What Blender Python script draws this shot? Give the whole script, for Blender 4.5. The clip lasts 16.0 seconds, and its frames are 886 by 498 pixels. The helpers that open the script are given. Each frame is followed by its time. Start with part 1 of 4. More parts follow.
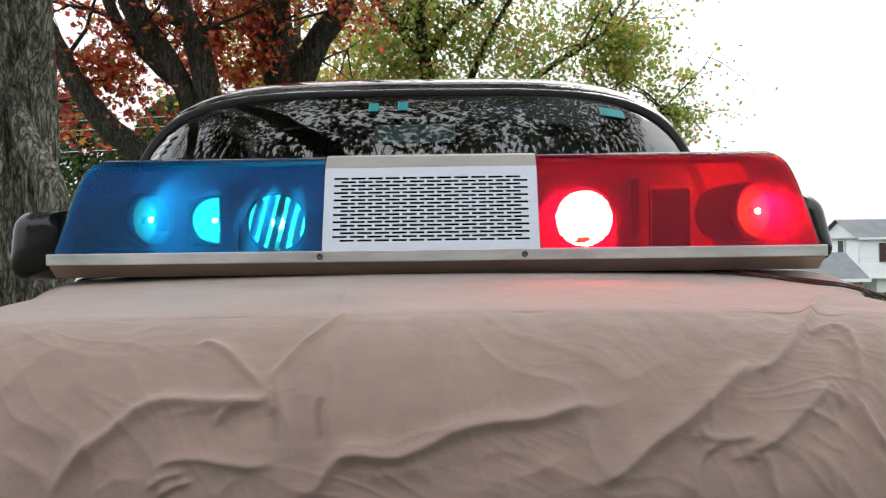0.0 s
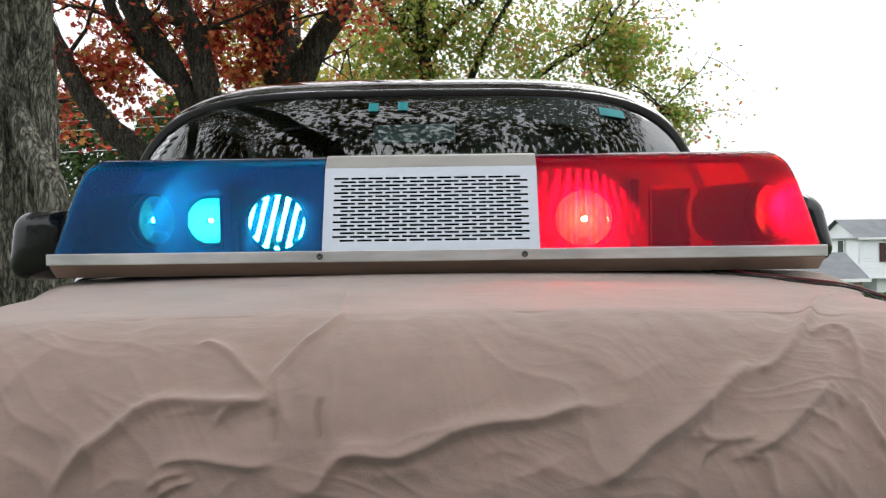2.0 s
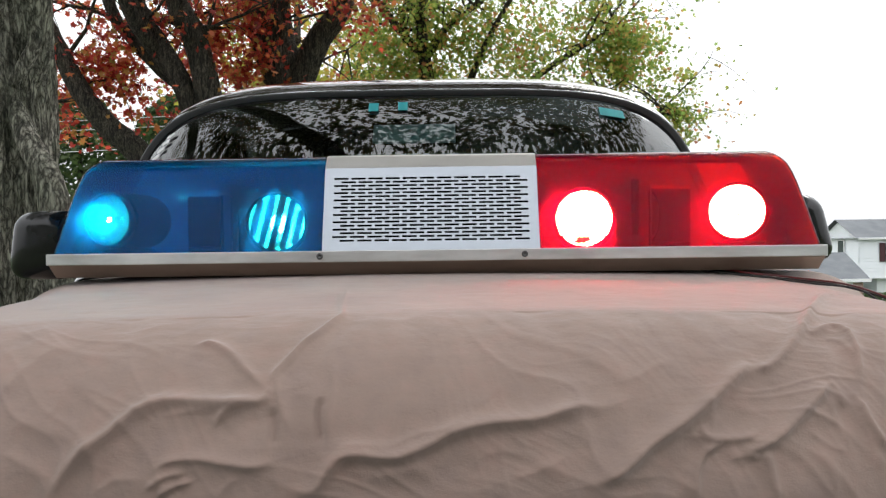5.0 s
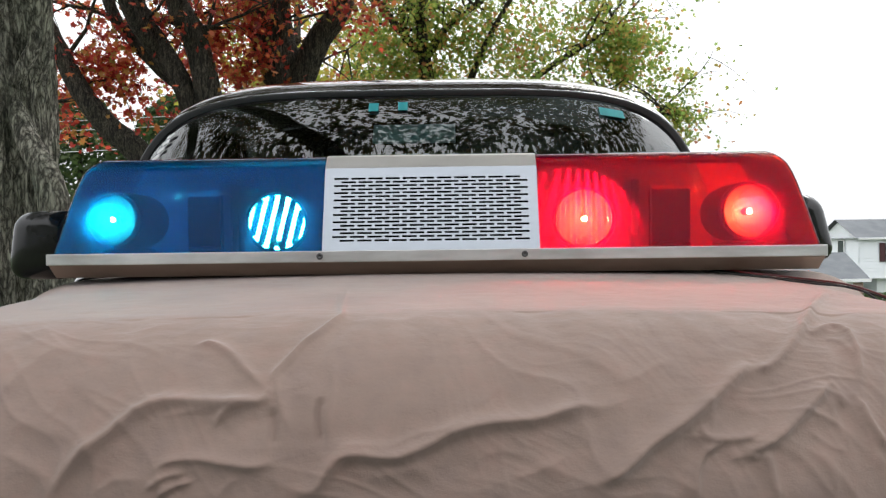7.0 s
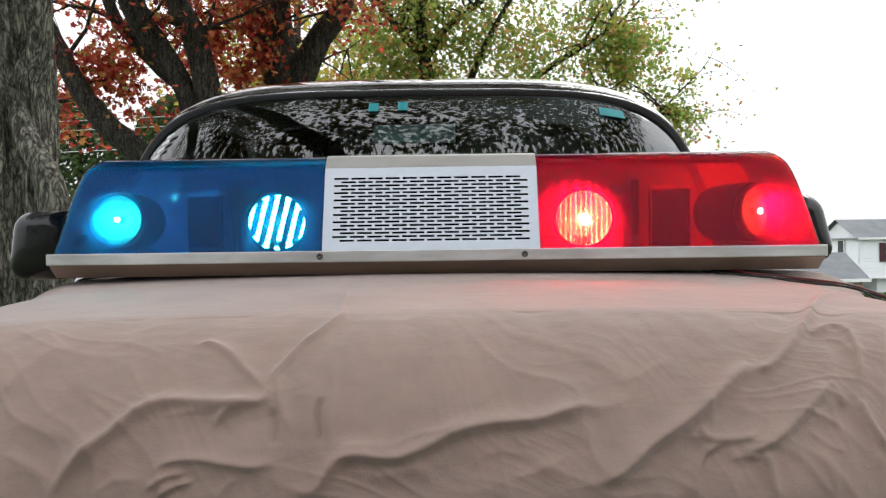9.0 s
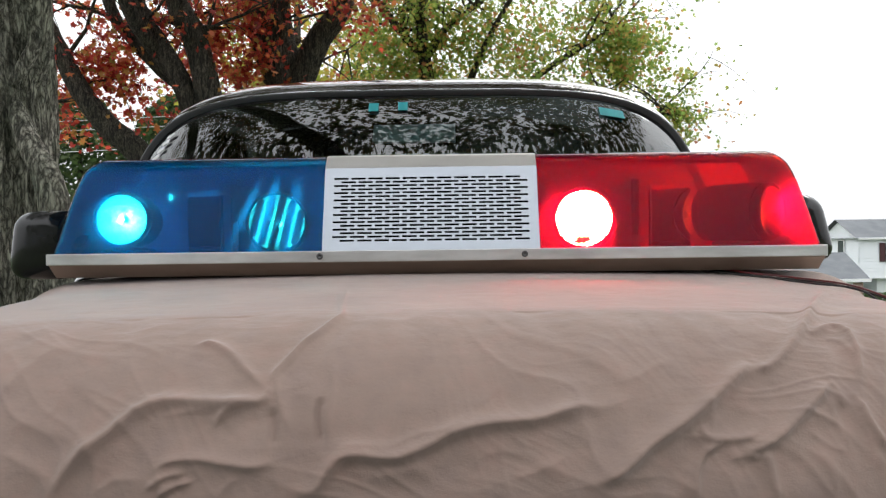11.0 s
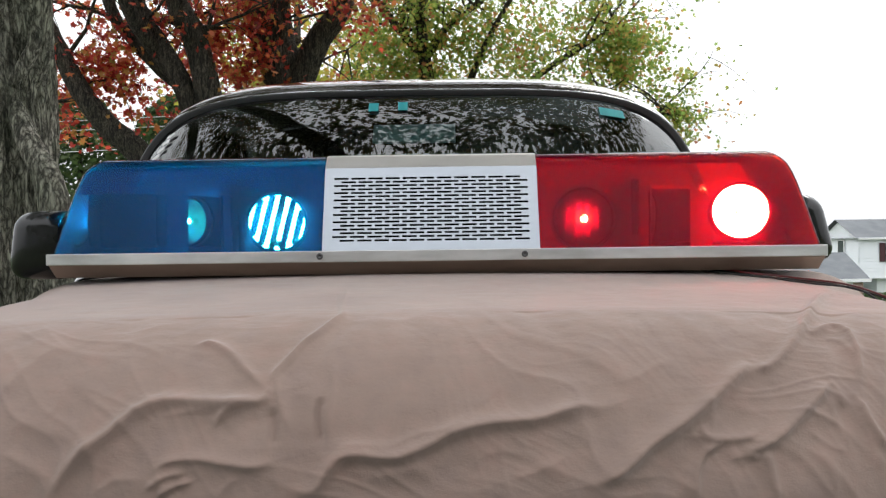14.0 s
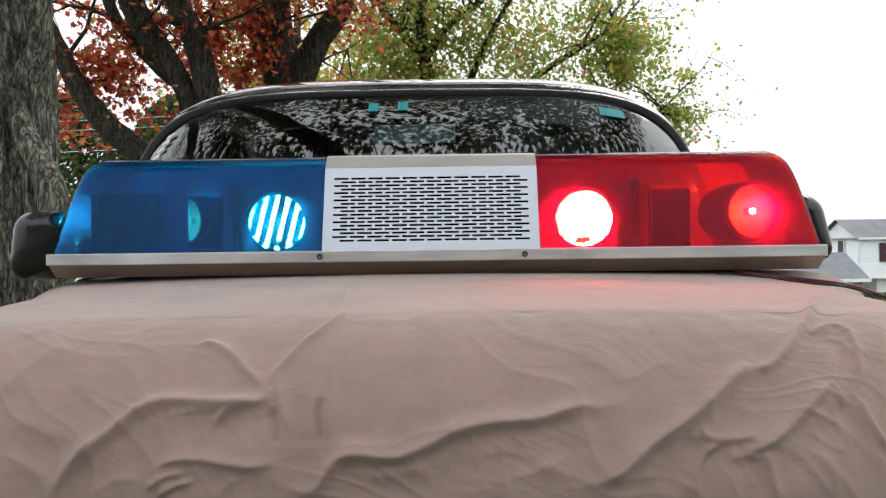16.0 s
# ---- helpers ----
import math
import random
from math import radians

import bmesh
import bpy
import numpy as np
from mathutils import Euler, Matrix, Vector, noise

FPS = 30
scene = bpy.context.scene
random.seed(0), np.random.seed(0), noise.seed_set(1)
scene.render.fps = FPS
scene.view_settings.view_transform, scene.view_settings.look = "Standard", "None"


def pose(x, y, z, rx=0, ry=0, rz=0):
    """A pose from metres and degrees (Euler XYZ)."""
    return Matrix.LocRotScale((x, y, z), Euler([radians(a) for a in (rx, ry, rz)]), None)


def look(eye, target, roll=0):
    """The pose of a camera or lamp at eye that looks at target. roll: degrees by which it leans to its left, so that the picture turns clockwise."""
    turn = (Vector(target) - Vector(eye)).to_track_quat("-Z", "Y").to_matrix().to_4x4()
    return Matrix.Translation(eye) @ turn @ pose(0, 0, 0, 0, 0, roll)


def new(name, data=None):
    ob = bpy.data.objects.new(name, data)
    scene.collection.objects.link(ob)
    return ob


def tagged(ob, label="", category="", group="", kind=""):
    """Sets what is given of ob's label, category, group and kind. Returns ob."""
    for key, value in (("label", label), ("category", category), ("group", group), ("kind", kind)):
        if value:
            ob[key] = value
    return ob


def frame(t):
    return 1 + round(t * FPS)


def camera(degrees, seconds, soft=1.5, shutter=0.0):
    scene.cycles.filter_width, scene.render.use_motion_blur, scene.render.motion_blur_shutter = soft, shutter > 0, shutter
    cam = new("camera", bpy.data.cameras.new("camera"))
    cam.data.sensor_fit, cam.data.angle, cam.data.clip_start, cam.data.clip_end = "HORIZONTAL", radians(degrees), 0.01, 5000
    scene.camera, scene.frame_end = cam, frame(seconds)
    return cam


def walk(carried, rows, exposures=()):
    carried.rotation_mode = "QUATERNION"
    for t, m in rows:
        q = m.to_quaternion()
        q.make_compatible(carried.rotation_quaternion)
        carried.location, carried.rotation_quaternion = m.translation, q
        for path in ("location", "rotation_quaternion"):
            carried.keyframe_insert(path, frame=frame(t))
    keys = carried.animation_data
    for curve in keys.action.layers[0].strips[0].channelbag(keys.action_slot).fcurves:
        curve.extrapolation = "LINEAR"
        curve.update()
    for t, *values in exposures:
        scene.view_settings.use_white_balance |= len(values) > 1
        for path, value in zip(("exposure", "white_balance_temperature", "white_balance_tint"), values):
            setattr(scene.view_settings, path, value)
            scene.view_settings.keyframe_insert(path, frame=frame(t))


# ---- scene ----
EYE = 1.05
cam = camera(60.0, 16.0, 1.25)
still = look((0, 0, EYE), (0, 10, EYE - 0.081), -0.75)
walk(cam, [(0, still), (16, still)])

# ---------------------------------------------------------------- world and light
world = bpy.data.worlds.new("overcast_sky")
scene.world = world
world.use_nodes = True
wn = world.node_tree
sky = wn.nodes.new("ShaderNodeTexSky")
sky.sky_type, sky.sun_disc = "NISHITA", False
sky.sun_elevation, sky.sun_rotation = radians(48), radians(35)
sky.dust_density, sky.air_density = 4.0, 1.0
grey = wn.nodes.new("ShaderNodeHueSaturation")
grey.inputs["Saturation"].default_value = 0.10
wn.links.new(sky.outputs[0], grey.inputs["Color"])
cloud = wn.nodes.new("ShaderNodeMix")
cloud.data_type = "RGBA"
cloud.inputs[0].default_value = 0.8
cloud.inputs[7].default_value = (10.6, 10.9, 11.3, 1)
wn.links.new(grey.outputs[0], cloud.inputs[6])
# an overcast sky is brighter overhead than at the horizon
where = wn.nodes.new("ShaderNodeTexCoord")
split = wn.nodes.new("ShaderNodeSeparateXYZ")
rise = wn.nodes.new("ShaderNodeMapRange")
rise.inputs["To Min"].default_value, rise.inputs["To Max"].default_value = 0.85, 2.1
shade = wn.nodes.new("ShaderNodeVectorMath")
shade.operation = "SCALE"
wn.links.new(where.outputs["Generated"], split.inputs[0])
wn.links.new(split.outputs["Z"], rise.inputs[0])
wn.links.new(cloud.outputs[2], shade.inputs[0])
wn.links.new(rise.outputs[0], shade.inputs["Scale"])
wn.links.new(shade.outputs[0], wn.nodes["Background"].inputs["Color"])
wn.nodes["Background"].inputs["Strength"].default_value = 0.12
sun_data = bpy.data.lights.new("sun", "SUN")
sun_data.energy, sun_data.angle, sun_data.color = 1.2, radians(25), (1.0, 0.97, 0.92)
sun = new("sun", sun_data)
sun.matrix_world = look((0, 0, 20), (-0.57 * 13, -0.82 * 13, 20 - 14.5))
scene.view_settings.exposure = 0.05


# ---------------------------------------------------------------- materials
def nodes_of(name):
    m = bpy.data.materials.new(name)
    m.use_nodes = True
    t = m.node_tree
    return m, t, t.nodes["Principled BSDF"]


def ramp(t, source, stops):
    r = t.nodes.new("ShaderNodeValToRGB")
    while len(r.color_ramp.elements) < len(stops):
        r.color_ramp.elements.new(0.5)
    for e, (p, c) in zip(r.color_ramp.elements, stops):
        e.position, e.color = p, (*c, 1)
    t.links.new(source, r.inputs[0])
    return r.outputs[0]


def coords(t, scale=(1, 1, 1)):
    c = t.nodes.new("ShaderNodeTexCoord")
    m = t.nodes.new("ShaderNodeMapping")
    m.inputs["Scale"].default_value = scale
    t.links.new(c.outputs["Object"], m.inputs[0])
    return m.outputs[0]


def noise_of(t, vector, scale, detail=5.0, rough=0.55):
    n = t.nodes.new("ShaderNodeTexNoise")
    n.inputs["Scale"].default_value, n.inputs["Detail"].default_value = scale, detail
    n.inputs["Roughness"].default_value = rough
    t.links.new(vector, n.inputs["Vector"])
    return n.outputs[0]


def bump(t, b, height, strength, distance):
    n = t.nodes.new("ShaderNodeBump")
    n.inputs["Strength"].default_value, n.inputs["Distance"].default_value = strength, distance
    t.links.new(height, n.inputs["Height"])
    t.links.new(n.outputs[0], b.inputs["Normal"])
    return n


def surface(name, dark, light, rough=0.6, metal=0.0, scale=8.0, grain=60.0, relief=0.2, depth=0.002, stretch=(1, 1, 1), coat=0.0):
    """Colour that varies at a large scale, roughness and relief that vary at a fine one."""
    m, t, b = nodes_of(name)
    v = coords(t, stretch)
    big, fine = noise_of(t, v, scale), noise_of(t, v, grain)
    t.links.new(ramp(t, big, [(0.3, dark), (0.7, light)]), b.inputs["Base Color"])
    r = t.nodes.new("ShaderNodeMapRange")
    r.inputs["To Min"].default_value, r.inputs["To Max"].default_value = rough * 0.85, min(1, rough * 1.15)
    t.links.new(fine, r.inputs[0])
    t.links.new(r.outputs[0], b.inputs["Roughness"])
    b.inputs["Metallic"].default_value, b.inputs["Coat Weight"].default_value = metal, coat
    bump(t, b, fine, relief, depth)
    return m


def plastic_dome(name, tint, body, share):
    """Coloured clear plastic: lets tinted light through, scatters a little, gloss by Fresnel."""
    m, t, b = nodes_of(name)
    t.nodes.remove(b)
    clear, haze, back = (t.nodes.new("ShaderNodeBsdf" + k) for k in ("Transparent", "Diffuse", "Translucent"))
    clear.inputs[0].default_value = (*tint, 1)
    haze.inputs[0].default_value = back.inputs[0].default_value = (*body, 1)
    gloss = t.nodes.new("ShaderNodeBsdfGlossy")
    gloss.inputs["Roughness"].default_value = 0.06
    fres = t.nodes.new("ShaderNodeFresnel")
    fres.inputs[0].default_value = 1.22
    v = coords(t)
    streak = noise_of(t, coords(t, (2, 9, 9)), 6.0, 3)
    bm_node = t.nodes.new("ShaderNodeBump")
    bm_node.inputs["Strength"].default_value, bm_node.inputs["Distance"].default_value = 0.12, 0.004
    t.links.new(streak, bm_node.inputs["Height"])
    t.links.new(bm_node.outputs[0], gloss.inputs["Normal"])
    mixes = [t.nodes.new("ShaderNodeMixShader") for _ in range(3)]
    mixes[0].inputs[0].default_value = 0.85
    mixes[1].inputs[0].default_value = share
    for a, out, k in ((haze, mixes[0], 1), (back, mixes[0], 2), (clear, mixes[1], 1), (mixes[0], mixes[1], 2), (mixes[1], mixes[2], 1), (gloss, mixes[2], 2)):
        t.links.new(a.outputs[0], out.inputs[k])
    t.links.new(fres.outputs[0], mixes[2].inputs[0])
    t.links.new(mixes[2].outputs[0], t.nodes["Material Output"].inputs[0])
    return m


def clear_glass(name, tint, haze_share, haze_colour=(0.8, 0.8, 0.8), rough=0.02, ior=1.52):
    m, t, b = nodes_of(name)
    t.nodes.remove(b)
    clear, haze, gloss = (t.nodes.new("ShaderNodeBsdf" + k) for k in ("Transparent", "Translucent", "Glossy"))
    clear.inputs[0].default_value, haze.inputs[0].default_value = (*tint, 1), (*haze_colour, 1)
    gloss.inputs["Roughness"].default_value = rough
    fres = t.nodes.new("ShaderNodeFresnel")
    fres.inputs[0].default_value = ior
    a, c = t.nodes.new("ShaderNodeMixShader"), t.nodes.new("ShaderNodeMixShader")
    a.inputs[0].default_value = haze_share
    for s, out, k in ((clear, a, 1), (haze, a, 2), (a, c, 1), (gloss, c, 2)):
        t.links.new(s.outputs[0], out.inputs[k])
    t.links.new(fres.outputs[0], c.inputs[0])
    t.links.new(c.outputs[0], t.nodes["Material Output"].inputs[0])
    return m


def glowing(name, colour, strength):
    m, t, b = nodes_of(name)
    b.inputs["Base Color"].default_value = (*colour, 1)
    b.inputs["Emission Color"].default_value, b.inputs["Emission Strength"].default_value = (*colour, 1), strength
    return m


def leaf_material(name, stops):
    """Each leaf takes its own colour; light shines through the blade."""
    m, t, b = nodes_of(name)
    geo = t.nodes.new("ShaderNodeNewGeometry")
    col = ramp(t, geo.outputs["Random Per Island"], stops)
    t.links.new(col, b.inputs["Base Color"])
    b.inputs["Roughness"].default_value = 0.55
    back, mix = t.nodes.new("ShaderNodeBsdfTranslucent"), t.nodes.new("ShaderNodeMixShader")
    t.links.new(col, back.inputs[0])
    mix.inputs[0].default_value = 0.6
    t.links.new(b.outputs[0], mix.inputs[1])
    t.links.new(back.outputs[0], mix.inputs[2])
    t.links.new(mix.outputs[0], t.nodes["Material Output"].inputs[0])
    return m


def bark_material(name, dark, light, scale=30, plate=24):
    """Long rough plates split by cracks that run up the trunk; the cracks' shade is put into the colour."""
    m, t, b = nodes_of(name)
    v = coords(t, (1, 1, 0.16))
    plates = t.nodes.new("ShaderNodeTexNoise")
    plates.inputs["Scale"].default_value, plates.inputs["Detail"].default_value = scale, 9
    plates.inputs["Roughness"].default_value, plates.inputs["Distortion"].default_value = 0.68, 0.8
    t.links.new(v, plates.inputs["Vector"])
    tone = noise_of(t, coords(t), 2.5, 4)
    mid = tuple((p + q) / 2 for p, q in zip(dark, light))
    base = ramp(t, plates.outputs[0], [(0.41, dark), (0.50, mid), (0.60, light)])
    moss = t.nodes.new("ShaderNodeMix")
    moss.data_type, moss.blend_type = "RGBA", "MULTIPLY"
    moss.inputs[0].default_value = 1.0
    t.links.new(base, moss.inputs[6])
    t.links.new(ramp(t, tone, [(0.3, (0.72, 0.78, 0.66)), (0.7, (1.0, 0.98, 0.95))]), moss.inputs[7])
    bend = t.nodes.new("ShaderNodeMix")
    bend.data_type = "VECTOR"
    bend.inputs[0].default_value = 0.22
    wild = t.nodes.new("ShaderNodeTexNoise")
    wild.inputs["Scale"].default_value, wild.inputs["Detail"].default_value = 9, 6
    long = coords(t, (1, 1, 0.36))
    t.links.new(long, wild.inputs["Vector"])
    t.links.new(long, bend.inputs[4])
    t.links.new(wild.outputs["Color"], bend.inputs[5])
    cell = t.nodes.new("ShaderNodeTexVoronoi")
    cell.feature = "DISTANCE_TO_EDGE"
    cell.inputs["Scale"].default_value = plate
    t.links.new(bend.outputs[1], cell.inputs["Vector"])
    # shade in the furrows, multiplied into the colour along the cell edges
    crack_shade = t.nodes.new("ShaderNodeMix")
    crack_shade.data_type, crack_shade.blend_type = "RGBA", "MULTIPLY"
    crack_shade.inputs[0].default_value = 1.0
    t.links.new(moss.outputs[2], crack_shade.inputs[6])
    t.links.new(ramp(t, cell.outputs["Distance"], [(0.0, (0.22, 0.21, 0.20)), (0.10, (0.62, 0.61, 0.60)), (0.26, (1, 1, 1))]), crack_shade.inputs[7])
    t.links.new(crack_shade.outputs[2], b.inputs["Base Color"])
    b.inputs["Roughness"].default_value = 0.92
    low = bump(t, b, plates.outputs[0], 1.0, 0.05)
    deep = t.nodes.new("ShaderNodeBump")
    deep.inputs["Strength"].default_value, deep.inputs["Distance"].default_value = 0.6, 0.03
    t.links.new(ramp(t, cell.outputs["Distance"], [(0.0, (0, 0, 0)), (0.16, (1, 1, 1))]), deep.inputs["Height"])
    t.links.new(deep.outputs[0], low.inputs["Normal"])
    return m


def cloth_material():
    m, t, b = nodes_of("tan_cotton")
    v = coords(t)
    stain = noise_of(t, v, 5, 6, 0.6)
    blotch = t.nodes.new("ShaderNodeMix")
    blotch.data_type, blotch.blend_type = "RGBA", "MULTIPLY"
    blotch.inputs[0].default_value = 1.0
    t.links.new(ramp(t, noise_of(t, v, 26, 6, 0.7), [(0.3, (0.92, 0.93, 0.94)), (0.5, (1.0, 1.0, 0.98)), (0.7, (1.08, 1.02, 1.0))]), blotch.inputs[7])
    t.links.new(blotch.outputs[2], b.inputs["Base Color"])
    t.links.new(ramp(t, stain, [(0.25, (0.275, 0.192, 0.163)), (0.75, (0.335, 0.242, 0.207))]), blotch.inputs[6])
    b.inputs["Roughness"].default_value = 0.95
    b.inputs["Sheen Weight"].default_value = 0.25
    weave = bump(t, b, noise_of(t, v, 420, 3, 0.7), 0.22, 0.0012)
    pucker = t.nodes.new("ShaderNodeBump")
    pucker.inputs["Strength"].default_value, pucker.inputs["Distance"].default_value = 0.35, 0.006
    t.links.new(noise_of(t, coords(t, (24, 38, 34)), 1.0, 6, 0.65), pucker.inputs["Height"])
    t.links.new(pucker.outputs[0], weave.inputs["Normal"])
    return m


CLOTH = cloth_material()
ALUMINIUM = surface("worn_aluminium", (0.50, 0.48, 0.45), (0.62, 0.60, 0.57), 0.42, 1.0, 5, 90, 0.15, 0.0006, (0.3, 1, 1))
# aluminium with the brown reflection of the cloth put into its colour
RAIL = surface("cloth_tinted_rail", (0.30, 0.265, 0.23), (0.46, 0.41, 0.36), 0.45, 1.0, 9, 90, 0.2, 0.0006, (0.3, 1, 1))
RIM = surface("scuffed_rim", (0.44, 0.44, 0.43), (0.80, 0.80, 0.80), 0.5, 1.0, 22, 120, 0.2, 0.0006, (0.25, 1, 1))
BRUSHED = surface("brushed_aluminium", (0.40, 0.43, 0.475), (0.45, 0.48, 0.52), 0.42, 1.0, 3, 200, 0.06, 0.0002, (0.2, 1, 1))
BLACK = surface("black_plastic", (0.008, 0.008, 0.008), (0.016, 0.016, 0.016), 0.13, 0, 6, 80, 0.05, 0.0005)
BLACK.node_tree.nodes["Principled BSDF"].inputs["Specular IOR Level"].default_value = 0.45
RUBBER = surface("dark_rubber", (0.006, 0.006, 0.006), (0.011, 0.011, 0.011), 0.7, 0, 20, 150, 0.2, 0.001)
STEEL = surface("dark_steel", (0.09, 0.09, 0.09), (0.14, 0.14, 0.14), 0.45, 0.9, 12, 120, 0.2, 0.0006)
TRAY = surface("painted_tray", (0.42, 0.43, 0.44), (0.55, 0.56, 0.57), 0.5, 0.3, 6, 90, 0.15, 0.0005)
BLUE = plastic_dome("blue_plastic", (0.07, 0.66, 0.82), (0.0, 0.31, 0.88), 0.20)
RED = plastic_dome("red_plastic", (0.98, 0.23, 0.15), (0.98, 0.004, 0.22), 0.22)
DRUM = surface("dark_drum", (0.03, 0.03, 0.035), (0.05, 0.05, 0.055), 0.5, 0.2, 9, 90, 0.1, 0.0005)
MIRROR = surface("mirror", (0.86, 0.88, 0.90), (0.9, 0.9, 0.9), 0.03, 1.0, 4, 30, 0.01, 0.0002)
REFLECTOR = surface("lamp_reflector", (0.80, 0.80, 0.80), (0.86, 0.86, 0.86), 0.13, 1.0, 40, 160, 0.08, 0.0006)
LENS = clear_glass("lamp_glass", (0.95, 0.95, 0.95), 0.025, (0.8, 0.8, 0.8), 0.08)
RIB = clear_glass("rib_glass", (0.5, 0.5, 0.5), 0.06, (0.7, 0.7, 0.7), 0.06)
FROSTED = clear_glass("ribbed_glass", (0.95, 0.95, 0.95), 0.10, (0.8, 0.8, 0.8), 0.1)
FLUTE = clear_glass("fluted_glass", (0.03, 0.045, 0.05), 0.03, (0.4, 0.42, 0.44), 0.15)
SOFT_BULB = glowing("warm_filament", (1.0, 0.84, 0.58), 2600)
BULB = glowing("hot_filament", (1.0, 0.84, 0.58), 2800)
FLASH_BULB = glowing("flash_filament", (1.0, 0.84, 0.58), 13000)
PAINT = surface("dark_car_paint", (0.012, 0.008, 0.007), (0.018, 0.011, 0.010), 0.07, 0.0, 3, 200, 0.03, 0.0004, coat=1.0)
CHROME = surface("chrome_trim", (0.75, 0.75, 0.75), (0.82, 0.82, 0.82), 0.12, 1.0, 10, 60, 0.05, 0.0004)
GLASS = clear_glass("tinted_glass", (0.34, 0.40, 0.40), 0.0, (0.1, 0.1, 0.1), 0.0, 2.0)
CABIN = surface("cabin_fabric", (0.02, 0.02, 0.022), (0.035, 0.035, 0.037), 0.9, 0, 20, 200, 0.3, 0.001)
TEAL = surface("teal_sticker", (0.015, 0.24, 0.26), (0.02, 0.32, 0.33), 0.6, 0, 30, 100, 0.1, 0.0005)
PANEL = surface("pale_panel", (0.48, 0.72, 0.70), (0.56, 0.80, 0.78), 0.6, 0, 12, 60, 0.1, 0.0005)
WHITE_VINYL = surface("white_vinyl", (0.55, 0.56, 0.56), (0.7, 0.7, 0.7), 0.6, 0, 30, 100, 0.1, 0.0005)
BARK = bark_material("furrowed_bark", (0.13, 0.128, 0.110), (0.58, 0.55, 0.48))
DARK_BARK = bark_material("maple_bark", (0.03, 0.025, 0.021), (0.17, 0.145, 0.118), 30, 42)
RED_LEAF = leaf_material("red_maple_leaves", [(0.0, (0.26, 0.035, 0.03)), (0.3, (0.50, 0.065, 0.05)), (0.6, (0.68, 0.12, 0.065)), (0.82, (0.66, 0.26, 0.08)), (1.0, (0.34, 0.32, 0.08))])
GREEN_LEAF = leaf_material("turning_leaves", [(0.0, (0.16, 0.27, 0.06)), (0.4, (0.30, 0.42, 0.09)), (0.7, (0.48, 0.50, 0.12)), (0.88, (0.60, 0.40, 0.12)), (1.0, (0.55, 0.17, 0.08))])
GOLD_LEAF = leaf_material("yellow_leaves", [(0.0, (0.26, 0.36, 0.06)), (0.5, (0.52, 0.46, 0.08)), (1.0, (0.55, 0.25, 0.06))])
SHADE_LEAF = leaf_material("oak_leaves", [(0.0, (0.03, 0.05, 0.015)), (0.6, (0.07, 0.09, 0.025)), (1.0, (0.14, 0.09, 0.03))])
HEDGE_LEAF = leaf_material("evergreen_leaves", [(0.0, (0.03, 0.06, 0.02)), (0.7, (0.07, 0.12, 0.04)), (1.0, (0.11, 0.16, 0.05))])
GRASS = surface("lawn", (0.035, 0.06, 0.015), (0.07, 0.10, 0.03), 0.95, 0, 0.7, 25, 0.8, 0.04)
ASPHALT = surface("asphalt", (0.04, 0.04, 0.04), (0.06, 0.06, 0.058), 0.9, 0, 1.5, 120, 0.6, 0.006)
SIDING = surface("white_siding", (0.80, 0.83, 0.86), (0.85, 0.87, 0.89), 0.6, 0, 0.5, 30, 0.2, 0.003)
TRIM = surface("white_trim", (0.74, 0.75, 0.76), (0.8, 0.8, 0.8), 0.5, 0, 2, 30, 0.1, 0.002)
SHINGLE = surface("grey_shingles", (0.10, 0.11, 0.12), (0.15, 0.16, 0.17), 0.9, 0, 1.2, 20, 0.6, 0.01)
BRICK = surface("brick", (0.24, 0.15, 0.12), (0.38, 0.29, 0.25), 0.9, 0, 9, 60, 0.5, 0.006)
SHUTTER = surface("maroon_shutter", (0.05, 0.012, 0.016), (0.07, 0.018, 0.022), 0.5, 0, 5, 40, 0.1, 0.002)
PANE = surface("window_pane", (0.05, 0.06, 0.07), (0.08, 0.09, 0.10), 0.05, 0, 1, 5, 0.02, 0.001)
WIRE_RED = surface("red_wire", (0.07, 0.005, 0.006), (0.10, 0.008, 0.01), 0.45, 0, 20, 90, 0.1, 0.0005)


# ---------------------------------------------------------------- mesh helpers
def mesh_of(name, verts, faces, material, smooth=True):
    me = bpy.data.meshes.new(name)
    me.from_pydata([tuple(v) for v in verts], [], [tuple(f) for f in faces])
    me.materials.append(material)
    if smooth:
        me.shade_smooth()
    me.update()
    return me


def place(name, me, parent=None, m=None, label=""):
    ob = new(name, me)
    if parent is not None:
        ob.parent = parent
    if m is not None:
        ob.matrix_basis = m
    return tagged(ob, label) if label else ob


def part(name, bm, material, parent=None, label="", m=None, smooth=False):
    me = bpy.data.meshes.new(name)
    bmesh.ops.recalc_face_normals(bm, faces=bm.faces)
    bm.to_mesh(me)
    bm.free()
    me.materials.append(material)
    if smooth:
        me.shade_smooth()
    return place(name, me, parent, m, label)


